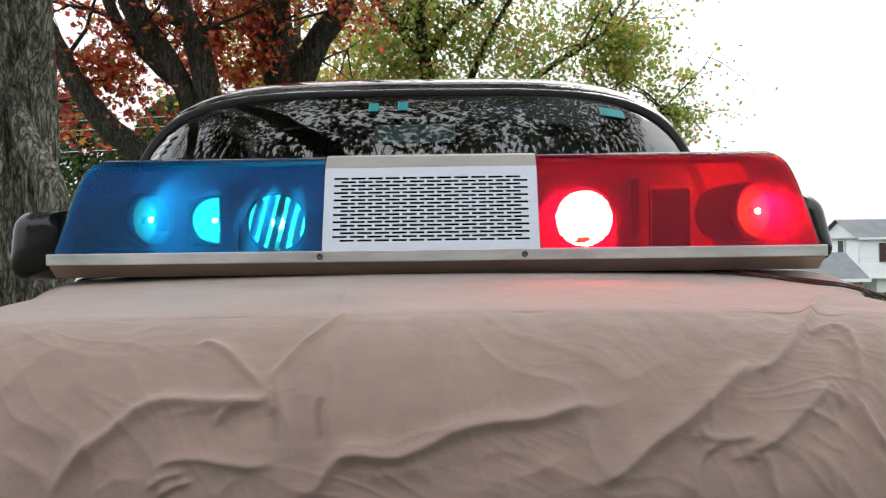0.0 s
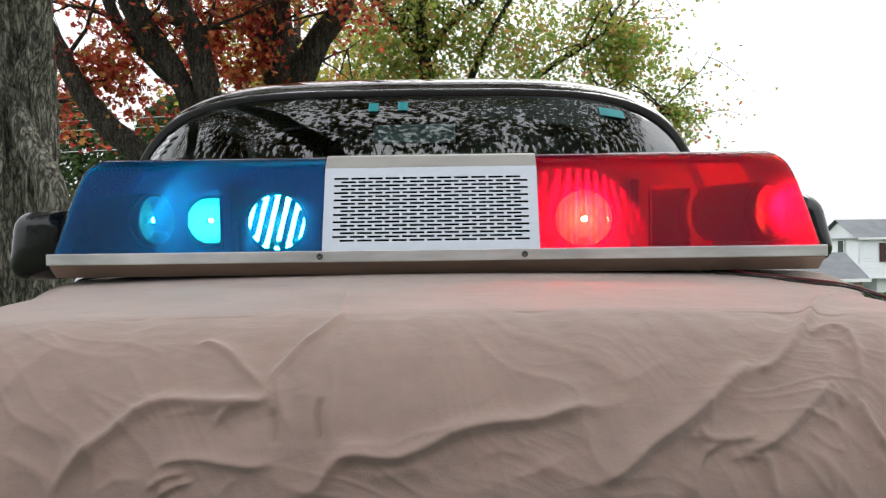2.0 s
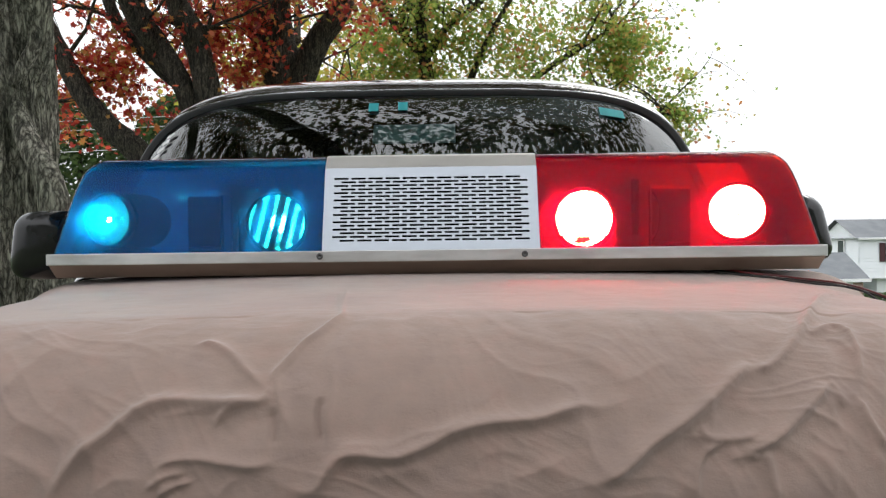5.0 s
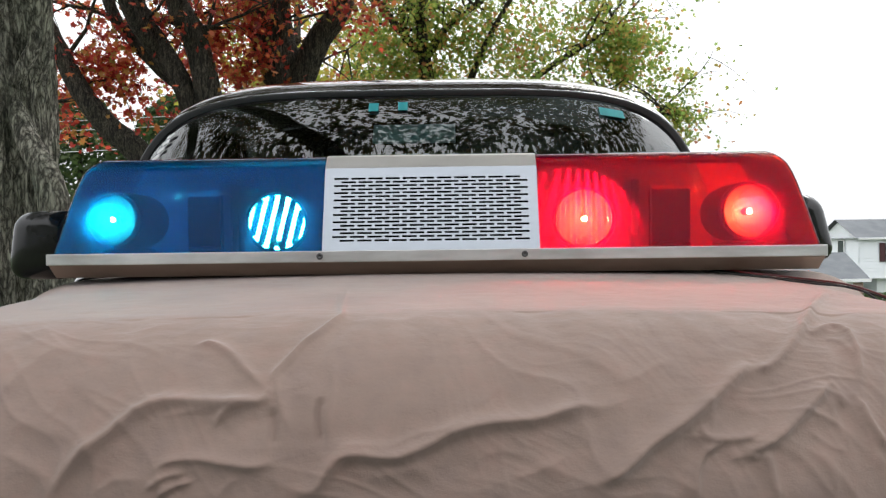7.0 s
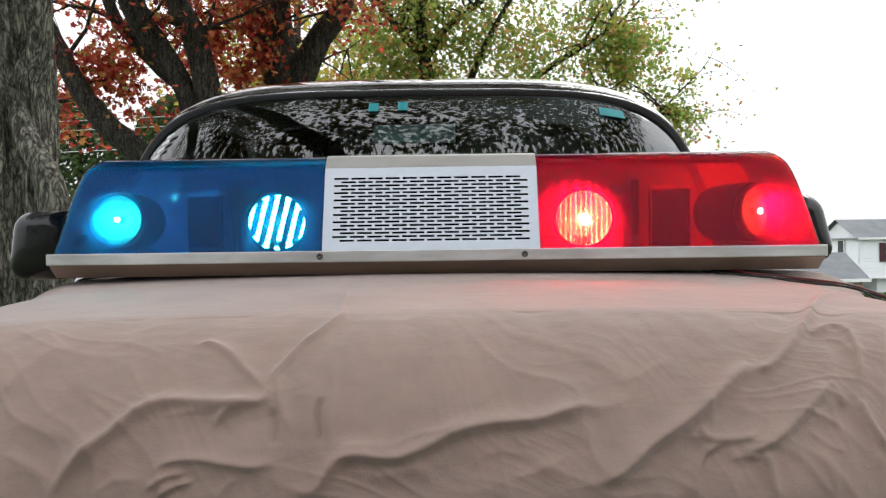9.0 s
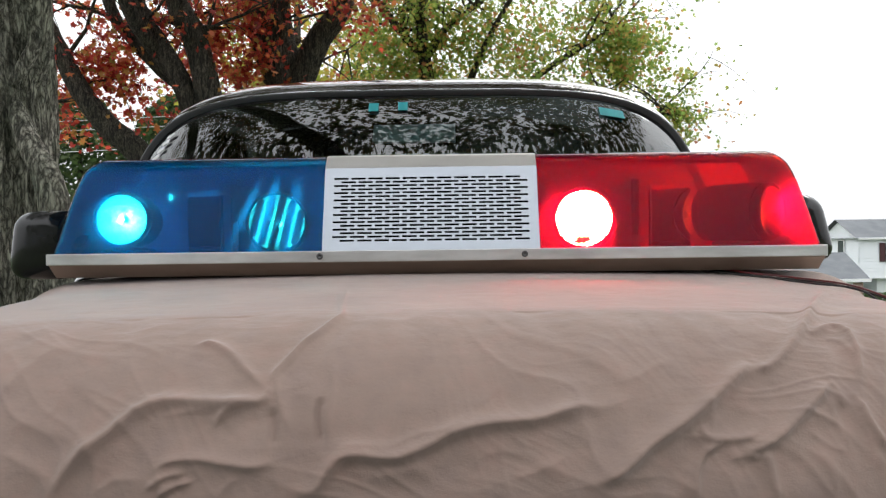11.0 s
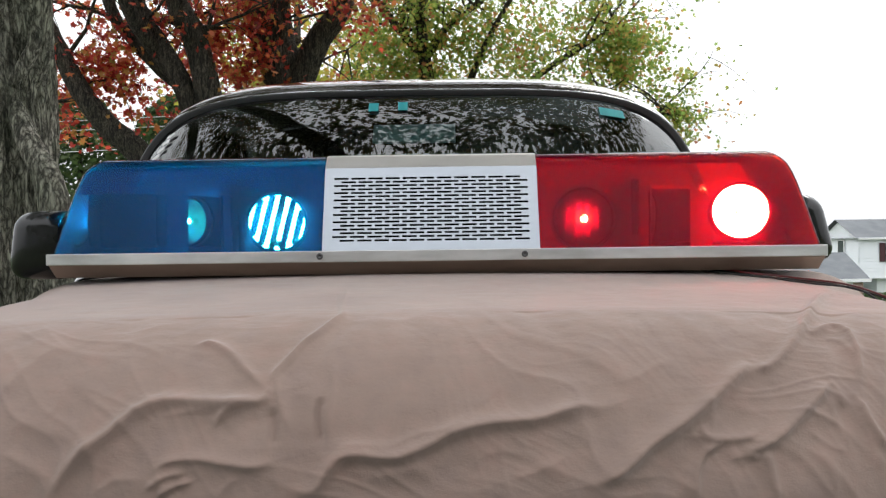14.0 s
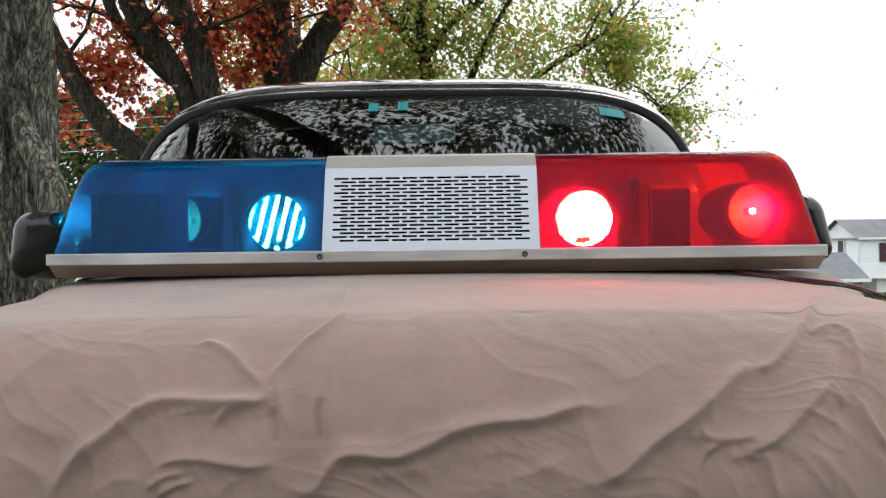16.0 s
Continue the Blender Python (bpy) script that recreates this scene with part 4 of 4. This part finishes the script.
def build_trees():
    # the old tree beside the car: its limbs reach over the car and the camera
    limbs = [([(-3.66, 6.2, g(-3.6, 6.2)), (-3.63, 6.2, 1.0), (-3.61, 6.2, 2.4), (-3.66, 6.15, 4.2), (-3.5, 6.0, 6.0)], 0.50, 0.40),
             ([(-3.55, 6.1, 4.0), (-3.0, 4.5, 5.4), (-1.9, 2.3, 6.4), (-0.3, 0.3, 7.0), (1.2, -2.2, 7.3)], 0.24, 0.07),
             ([(-3.5, 6.1, 4.8), (-2.2, 5.3, 6.2), (0.0, 4.4, 6.9), (2.2, 3.5, 7.3)], 0.20, 0.06),
             ([(-3.7, 6.0, 4.2), (-3.9, 4.2, 5.6), (-3.9, 1.6, 6.6), (-3.2, -1.0, 7.1)], 0.2, 0.06),
             ([(-3.6, 6.1, 5.4), (-4.6, 7.3, 7.2), (-5.4, 8.2, 8.6)], 0.24, 0.08)]
    buttress = [([(-3.52, 6.2, 2.0), (-3.27, 6.1, 2.55), (-3.20, 6.0, 3.1), (-3.30, 5.9, 4.2)], 0.16, 0.15), ([(-3.05, 5.95, g(-3, 6)), (-3.16, 6.02, 0.5), (-3.30, 6.1, 1.3)], 0.17, 0.10), ([(-3.9, 5.7, g(-3.9, 5.7)), (-3.8, 5.85, 0.6), (-3.7, 6.0, 1.5)], 0.2, 0.12),
                ([(-2.76, 5.75, g(-2.8, 5.7)), (-2.84, 5.75, 0.8), (-2.90, 5.75, 1.32), (-2.97, 5.78, 1.58), (-3.14, 5.85, 1.85), (-3.32, 5.95, 2.2)], 0.15, 0.07),
                ([(-3.30, 5.9, 2.3), (-3.14, 5.95, 2.62), (-3.17, 5.98, 2.85), (-3.30, 6.0, 3.2)], 0.05, 0.06)]
    over = clumps(3, (-0.6, 2.2, 7.6), (6.0, 6.2, 1.6), 600, 60, 0.36, 5.8)
    over = np.concatenate([over, clumps(4, (-0.6, 8.0, 8.6), (6.5, 5.0, 1.0), 420, 52, 0.4, 7.2)])
    build_tree("old_tree", "old tree with thick furrowed grey trunk and spreading limbs", BARK, limbs + buttress, [(over, 0.118, SHADE_LEAF, 3)], 60, 2.2, 11, -5)
    # the leaning red maple behind the car
    limbs = [([(-3.2, 10.3, g(-3.2, 10.3)), (-3.40, 10.1, 1.4), (-3.92, 10.0, 2.24), (-4.32, 9.95, 2.62), (-4.66, 9.9, 3.10), (-4.90, 9.9, 3.60), (-5.2, 9.9, 4.25), (-5.8, 9.8, 5.6)], 0.21, 0.07),
             ([(-3.1, 10.4, g(-3.2, 10.3)), (-2.90, 10.2, 2.0), (-3.03, 10.0, 3.05), (-3.20, 10.0, 3.8), (-3.42, 10.0, 4.3), (-3.9, 10.2, 6.6)], 0.20, 0.13),
             ([(-3.15, 10.5, 0.8), (-3.12, 10.3, 2.4), (-3.38, 10.2, 3.08), (-3.70, 10.2, 3.40), (-4.12, 10.2, 3.85), (-4.40, 10.2, 4.35), (-5.0, 10.6, 6.4)], 0.12, 0.07),
             ([(-3.10, 10.15, 2.2), (-3.36, 10.0, 3.15), (-3.66, 10.0, 3.7), (-3.95, 10.0, 4.25), (-4.4, 10.1, 6.0)], 0.14, 0.10),
             ([(-3.5, 10.2, 3.3), (-3.9, 9.7, 4.0), (-4.1, 9.4, 5.0)], 0.12, 0.06)]
    leaves = np.concatenate([clumps(21, (-4.2, 10.6, 4.0), (1.9, 1.0, 1.7), 105, 28, 0.20, 2.4), clumps(23, (-4.7, 10.3, 3.5), (0.9, 0.5, 1.2), 42, 28, 0.17, 2.6, 0.1), clumps(22, (-3.5, 11, 6.3), (2.6, 1.8, 1.6), 60, 22, 0.3, 4.5)])
    build_tree("red_maple", "leaning dark-limbed maple with red autumn leaves", DARK_BARK, limbs, [(leaves, 0.088, RED_LEAF, 1)], 34, 1.5, 31)
    # a second red maple, more upright
    limbs = [([(-1.75, 11.3, g(-1.7, 11.3)), (-1.95, 11.2, 1.5), (-2.25, 11.0, 3.3), (-2.42, 11.0, 4.7), (-2.5, 11.0, 7.0)], 0.34, 0.22),
             ([(-2.15, 11.0, 3.1), (-1.75, 10.9, 3.9), (-1.32, 10.9, 4.6), (-0.8, 11, 6.6)], 0.21, 0.12),
             ([(-2.0, 11.1, 2.9), (-2.55, 11.0, 3.7), (-2.75, 11.0, 4.9)], 0.12, 0.06)]
    leaves = np.concatenate([clumps(24, (-1.9, 10.5, 4.0), (1.35, 0.7, 1.2), 70, 28, 0.18, 2.8), clumps(25, (-1.9, 11, 6.4), (2.2, 1.8, 1.5), 50, 22, 0.3, 4.7)])
    build_tree("red_maple", "upright dark-trunked maple with deep red autumn leaves", DARK_BARK, limbs, [(leaves, 0.088, RED_LEAF, 1)], 26, 1.4, 41)
    # the wide green and orange tree
    limbs = [([(0.3, 14.4, g(0.3, 14.4)), (0.0, 14.4, 2.0), (-0.28, 14.3, 4.4), (-0.36, 14.3, 5.4), (-0.2, 14.2, 7.5)], 0.17, 0.07),
             ([(-0.27, 14.3, 4.4), (-0.75, 14.2, 5.0), (-1.3, 14.2, 5.7)], 0.10, 0.05),
             ([(-0.27, 14.3, 4.5), (0.15, 14.2, 5.05), (0.8, 14.2, 5.5)], 0.09, 0.04),
             ([(0.2, 14.3, 2.6), (1.4, 14.1, 3.8), (2.6, 14.0, 4.6), (3.4, 14.0, 5.0)], 0.09, 0.03),
             ([(0.22, 14.3, 2.2), (1.7, 14.0, 2.9), (2.9, 13.8, 3.3), (4.4, 13.9, 3.3)], 0.08, 0.025),
             ([(0.2, 14.3, 3.2), (0.9, 14.0, 4.8), (1.9, 13.9, 6.4)], 0.08, 0.03)]
    leaves = np.concatenate([clumps(51, (0.9, 14.2, 4.1), (3.9, 1.7, 2.3), 340, 34, 0.22, 2.6, 0.1), clumps(55, (-1.0, 14.8, 4.5), (1.4, 0.9, 1.5), 110, 34, 0.2, 2.6, 0.1), clumps(53, (3.3, 14.0, 4.4), (1.0, 0.9, 1.5), 85, 34, 0.19, 2.4, 0.1), clumps(54, (4.25, 14.0, 3.3), (0.66, 0.5, 0.95), 42, 26, 0.12, 2.2, 0.1, -0.9), clumps(52, (1.0, 14.2, 6.2), (3.0, 1.8, 1.8), 90, 24, 0.3, 4.5, 0.1)])
    build_tree("autumn_tree", "wide leafy tree turning from green to orange", DARK_BARK, limbs, [(leaves, 0.084, GREEN_LEAF, 4)], 60, 1.5, 61)
    # a yellow tree farther back
    limbs = [([(-3.6, 19, g(-3.6, 19)), (-3.6, 19, 2.5), (-3.5, 19, 8.0)], 0.2, 0.07), ([(-3.6, 19, 3.0), (-2.2, 19, 5.0), (-1.5, 19, 7.5)], 0.1, 0.05), ([(-3.6, 19, 3.0), (-5.0, 19, 5.0), (-6.0, 19, 7.0)], 0.1, 0.05)]
    leaves = clumps(71, (-3.4, 19, 5.2), (3.6, 1.6, 3.2), 150, 24, 0.34, 2.2, 0.1)
    build_tree("yellow_tree", "tree with yellow and pale green autumn leaves", DARK_BARK, limbs, [(leaves, 0.16, GOLD_LEAF, 1)], 30, 1.8, 81)
    # evergreens along the back
    # the five at negative y are unseen, added to block sky light from behind
    for k, (x, y, h, w) in enumerate(((-11.3, 24, 5.9, 2.3), (-8.6, 25, 6.0, 2.4), (-14.6, 26, 6.4, 2.2), (-7, -11, 7.4, 3.0), (-3, -12, 8.0, 3.0), (1.2, -11.5, 7.2, 3.0), (5.2, -12.5, 7.8, 3.0), (9.0, -11.5, 7.2, 3.0))):
        base = g(x, y)
        limbs = [([(x, y, base), (x, y, base + h * 0.5), (x, y, base + h * 0.95)], 0.16, 0.03)]
        pts = []
        rng = np.random.default_rng(90 + k)
        for _ in range(9000):
            f = rng.random() ** 0.8
            a = rng.random() * 2 * math.pi
            r = w * (1 - f) ** 0.4 * (0.55 + 0.5 * rng.random())
            pts.append((x + r * math.cos(a), y + r * math.sin(a), base + 0.3 + f * (h - 0.3)))
        build_tree("evergreen_tree", "dark green conical evergreen, behind the car or added unseen behind the camera", DARK_BARK, limbs, [(np.array(pts), 0.17, HEDGE_LEAF, 0)], 6, 0.8, 91 + k)


build_trees()


# ---------------------------------------------------------------- the neighbouring house
def gable_roof(x0, x1, y0, y1, z_eave, z_ridge, over, thick, material, parent, name, hip=0.0):
    """Two slopes with a ridge along x; hip pulls the ridge's right end in."""
    ym = (y0 + y1) / 2
    v = [(x0 - over, y0 - over, z_eave), (x1 + over, y0 - over, z_eave), (x1 + over, y1 + over, z_eave), (x0 - over, y1 + over, z_eave), (x0 - over, ym, z_ridge), (x1 + over - hip, ym, z_ridge)]
    bm = bmesh.new()
    vs = [bm.verts.new(p) for p in v]
    for f in ((0, 1, 5, 4), (2, 3, 4, 5), (1, 2, 5), (3, 0, 4), (3, 2, 1, 0)):
        if hip == 0 and f in ((1, 2, 5), (3, 0, 4)):
            continue
        bm.faces.new([vs[k] for k in f])
    return part(name, bm, material, parent)


def build_house():
    house = tagged(new("house"), "white-sided two-storey house with grey roof and attached garage", "house")
    gz = ground_height(26, 47) - 0.3
    wall = part("upper_wall", box(25.48, 47.0, -1.5, 36.0, 51.6, 1.0), SIDING, house, "white clapboard upper storey")
    # the gable end stands behind the garage
    bm = bmesh.new()
    vs = [bm.verts.new(p) for p in ((25.47, 47.0, gz), (25.47, 51.6, gz), (25.47, 51.6, 1.0), (25.47, 49.3, 2.1), (25.47, 47.0, 1.0), (25.60, 47.0, gz), (25.60, 51.6, gz), (25.60, 51.6, 1.0), (25.60, 49.3, 2.1), (25.60, 47.0, 1.0))]
    for f in ((0, 1, 2, 3, 4), (9, 8, 7, 6, 5), (0, 5, 6, 1), (1, 6, 7, 2), (2, 7, 8, 3), (3, 8, 9, 4), (4, 9, 5, 0)):
        bm.faces.new([vs[k] for k in f])
    part("gable_wall", bm, SIDING, house)
    for k in range(12):
        z = -1.46 + 0.205 * k
        bm = extrude_x([(46.998, z), (46.955, z), (46.985, z + 0.205), (46.998, z + 0.205)], 25.49, 36.0)
        part("clapboard", bm, SIDING, wall)
        bm = extrude_x([(-25.468, z), (-25.43, z), (-25.455, z + 0.205), (-25.468, z + 0.205)], 47.0, 51.6)
        part("clapboard", bm, SIDING, wall, m=Matrix(((0, -1, 0, 0), (1, 0, 0, 0), (0, 0, 1, 0), (0, 0, 0, 1))))
    gable_roof(25.40, 36.2, 47.0, 51.6, 1.0, 2.2, 0.22, 0.2, SHINGLE, house, "roof")
    part("gutter", box(25.3, 46.66, 0.90, 36.3, 46.78, 1.02, 0.02), TRIM, house)
    part("lower_wall", box(26.9, 47.6, gz, 36.0, 51.6, -1.5), SIDING, house)
    for x in (26.69,):
        part("shutter", box(x, 46.89, -0.46, x + 0.34, 46.925, 0.70, 0.01), SHUTTER, house, "dark maroon shutter")
        win = part("window", box(x + 0.36, 46.90, -0.44, x + 1.5, 46.925, 0.68), PANE, house)
        part("frame", box(x + 0.36, 46.87, 0.10, x + 1.5, 46.898, 0.16), TRIM, win)
    win = part("window", box(25.375, 48.6, -0.05, 25.395, 49.3, 0.85), PANE, house)
    for y0, y1, z0, z1 in ((48.5, 48.6, -0.12, 0.92), (49.3, 49.4, -0.12, 0.92), (48.6, 49.3, 0.85, 0.92), (48.6, 49.3, -0.12, -0.05)):
        part("frame", box(25.36, y0, z0, 25.396, y1, z1), TRIM, win)
    # garage in front
    garage = tagged(new("garage"), "low garage with pale door, brick pier and grey roof", "garage")
    part("wall", box(18.8, 42.3, gz, 23.45, 47.0, -1.25), SIDING, garage)
    part("pier", box(22.95, 42.2, gz, 23.46, 42.36, -1.45), BRICK, garage, "weathered brick pier")
    gable_roof(18.5, 23.45, 42.3, 47.0, -1.22, 0.20, 0.3, 0.2, SHINGLE, garage, "roof", 0.01)
    part("fascia", box(18.3, 41.93, -1.40, 23.78, 42.02, -1.23, 0.01), TRIM, garage, "white fascia board")
    door = part("garage_door", box(19.4, 42.24, gz, 22.8, 42.3, -1.95), TRIM, garage)
    for k in range(4):
        part("panel", box(19.45, 42.215, gz + 0.3 + 0.5 * k, 22.75, 42.24, gz + 0.75 + 0.5 * k, 0.01), TRIM, door)
    garage.matrix_basis = pose(-0.36, 0, 0)
    # shrub at the porch
    shrub = tagged(new("shrub"), "dark evergreen shrub beside the brick pier", "shrub")
    rng = np.random.default_rng(5)
    pts = np.array([(25.1, 44.2, gz + 1.0)]) + np.clip(rng.normal(size=(2600, 3)), -1.3, 1.3) * np.array((0.7, 0.6, 0.75))
    pts[:, 2] = np.maximum(pts[:, 2], gz + 0.1)
    tagged(place("crown", leaf_mesh("crown", pts, 0.16, HEDGE_LEAF, 6), shrub), kind="stuff")
    v, fa = tube([(25.3, 44.2, gz - 0.2), (25.3, 44.2, gz + 0.5), (25.35, 44.2, gz + 1.2)], [0.07, 0.05, 0.02], 8)
    place("trunk", mesh_of("trunk", v, fa, DARK_BARK), shrub)


build_house()


def build_wires():
    for x in (-40.0, -4.3):
        pole = tagged(new("utility_pole"), "brown wooden utility pole with crossarm", "pole", "utility poles")
        v, fa = tube([(x, 20, ground_height(x, 20) - 0.3), (x, 20, 3.0), (x, 20, 6.0)], [0.15, 0.13, 0.11], 12)
        place("post", mesh_of("post", v, fa, DARK_BARK), pole)
        part("crossarm", box(x - 0.05, 19.3, 4.36, x + 0.05, 20.7, 4.46, 0.01), DARK_BARK, pole)
    for z, y in ((4.44, 19.4), (4.40, 20.6), (3.75, 20.0)):
        pts = [(-40.0 + 3.57 * k, y, z - 0.4 + 0.016 * (k - 5) ** 2) for k in range(11)]
        v, fa = tube(spline(pts, 4), [0.009] * 41, 6)
        tagged(place("overhead_wire", mesh_of("overhead_wire", v, fa, WHITE_VINYL)), "thin overhead wire strung behind the trees", "wire", "overhead wires")


build_wires()


# ---------------------------------------------------------------- what moves
def blue_turns(t):
    """Half turns of the blue rotator since it first faced the camera."""
    return (t - 0.15) / 0.6755


def red_turns(t):
    return (t - 0.13) / 0.694


def flash_level(t, start, rise, hold, fall):
    """How far a flasher burns, 0 to 1: a quick rise, a hold, a slower fade."""
    s = (t - start) % 0.7835
    if s < rise:
        return s / rise
    if s < rise + hold:
        return 1.0
    return max(0.0, 1 - (s - rise - hold) / fall)


def motions():
    times = [k / 10 for k in range(161)]
    for key, facing, turns in (("blue", 21.0, blue_turns), ("red", -20.5, red_turns)):
        hub = MOVERS[key]
        x, y, z = hub.matrix_basis.translation
        walk(hub, [(t, pose(x, y, z, 0, 0, facing + 1.0 - 180 * turns(t))) for t in times])
    # each filament slides from the reflector's neck out to its focus as it flashes
    home = MOVERS["home"]
    steps = [k / 15 for k in range(241)]
    for key, level, low in (("red_flash", lambda t: flash_level(t, -0.085, 0.12, 0.205, 0.26), 0.0), ("blue_flash", lambda t: flash_level(t, 0.22, 0.15, 0.33, 0.16), 0.367)):
        walk(MOVERS[key], [(t, pose(0, 0, home - 0.056 * (1 - max(level(t), low)) ** 2.6)) for t in steps])


motions()
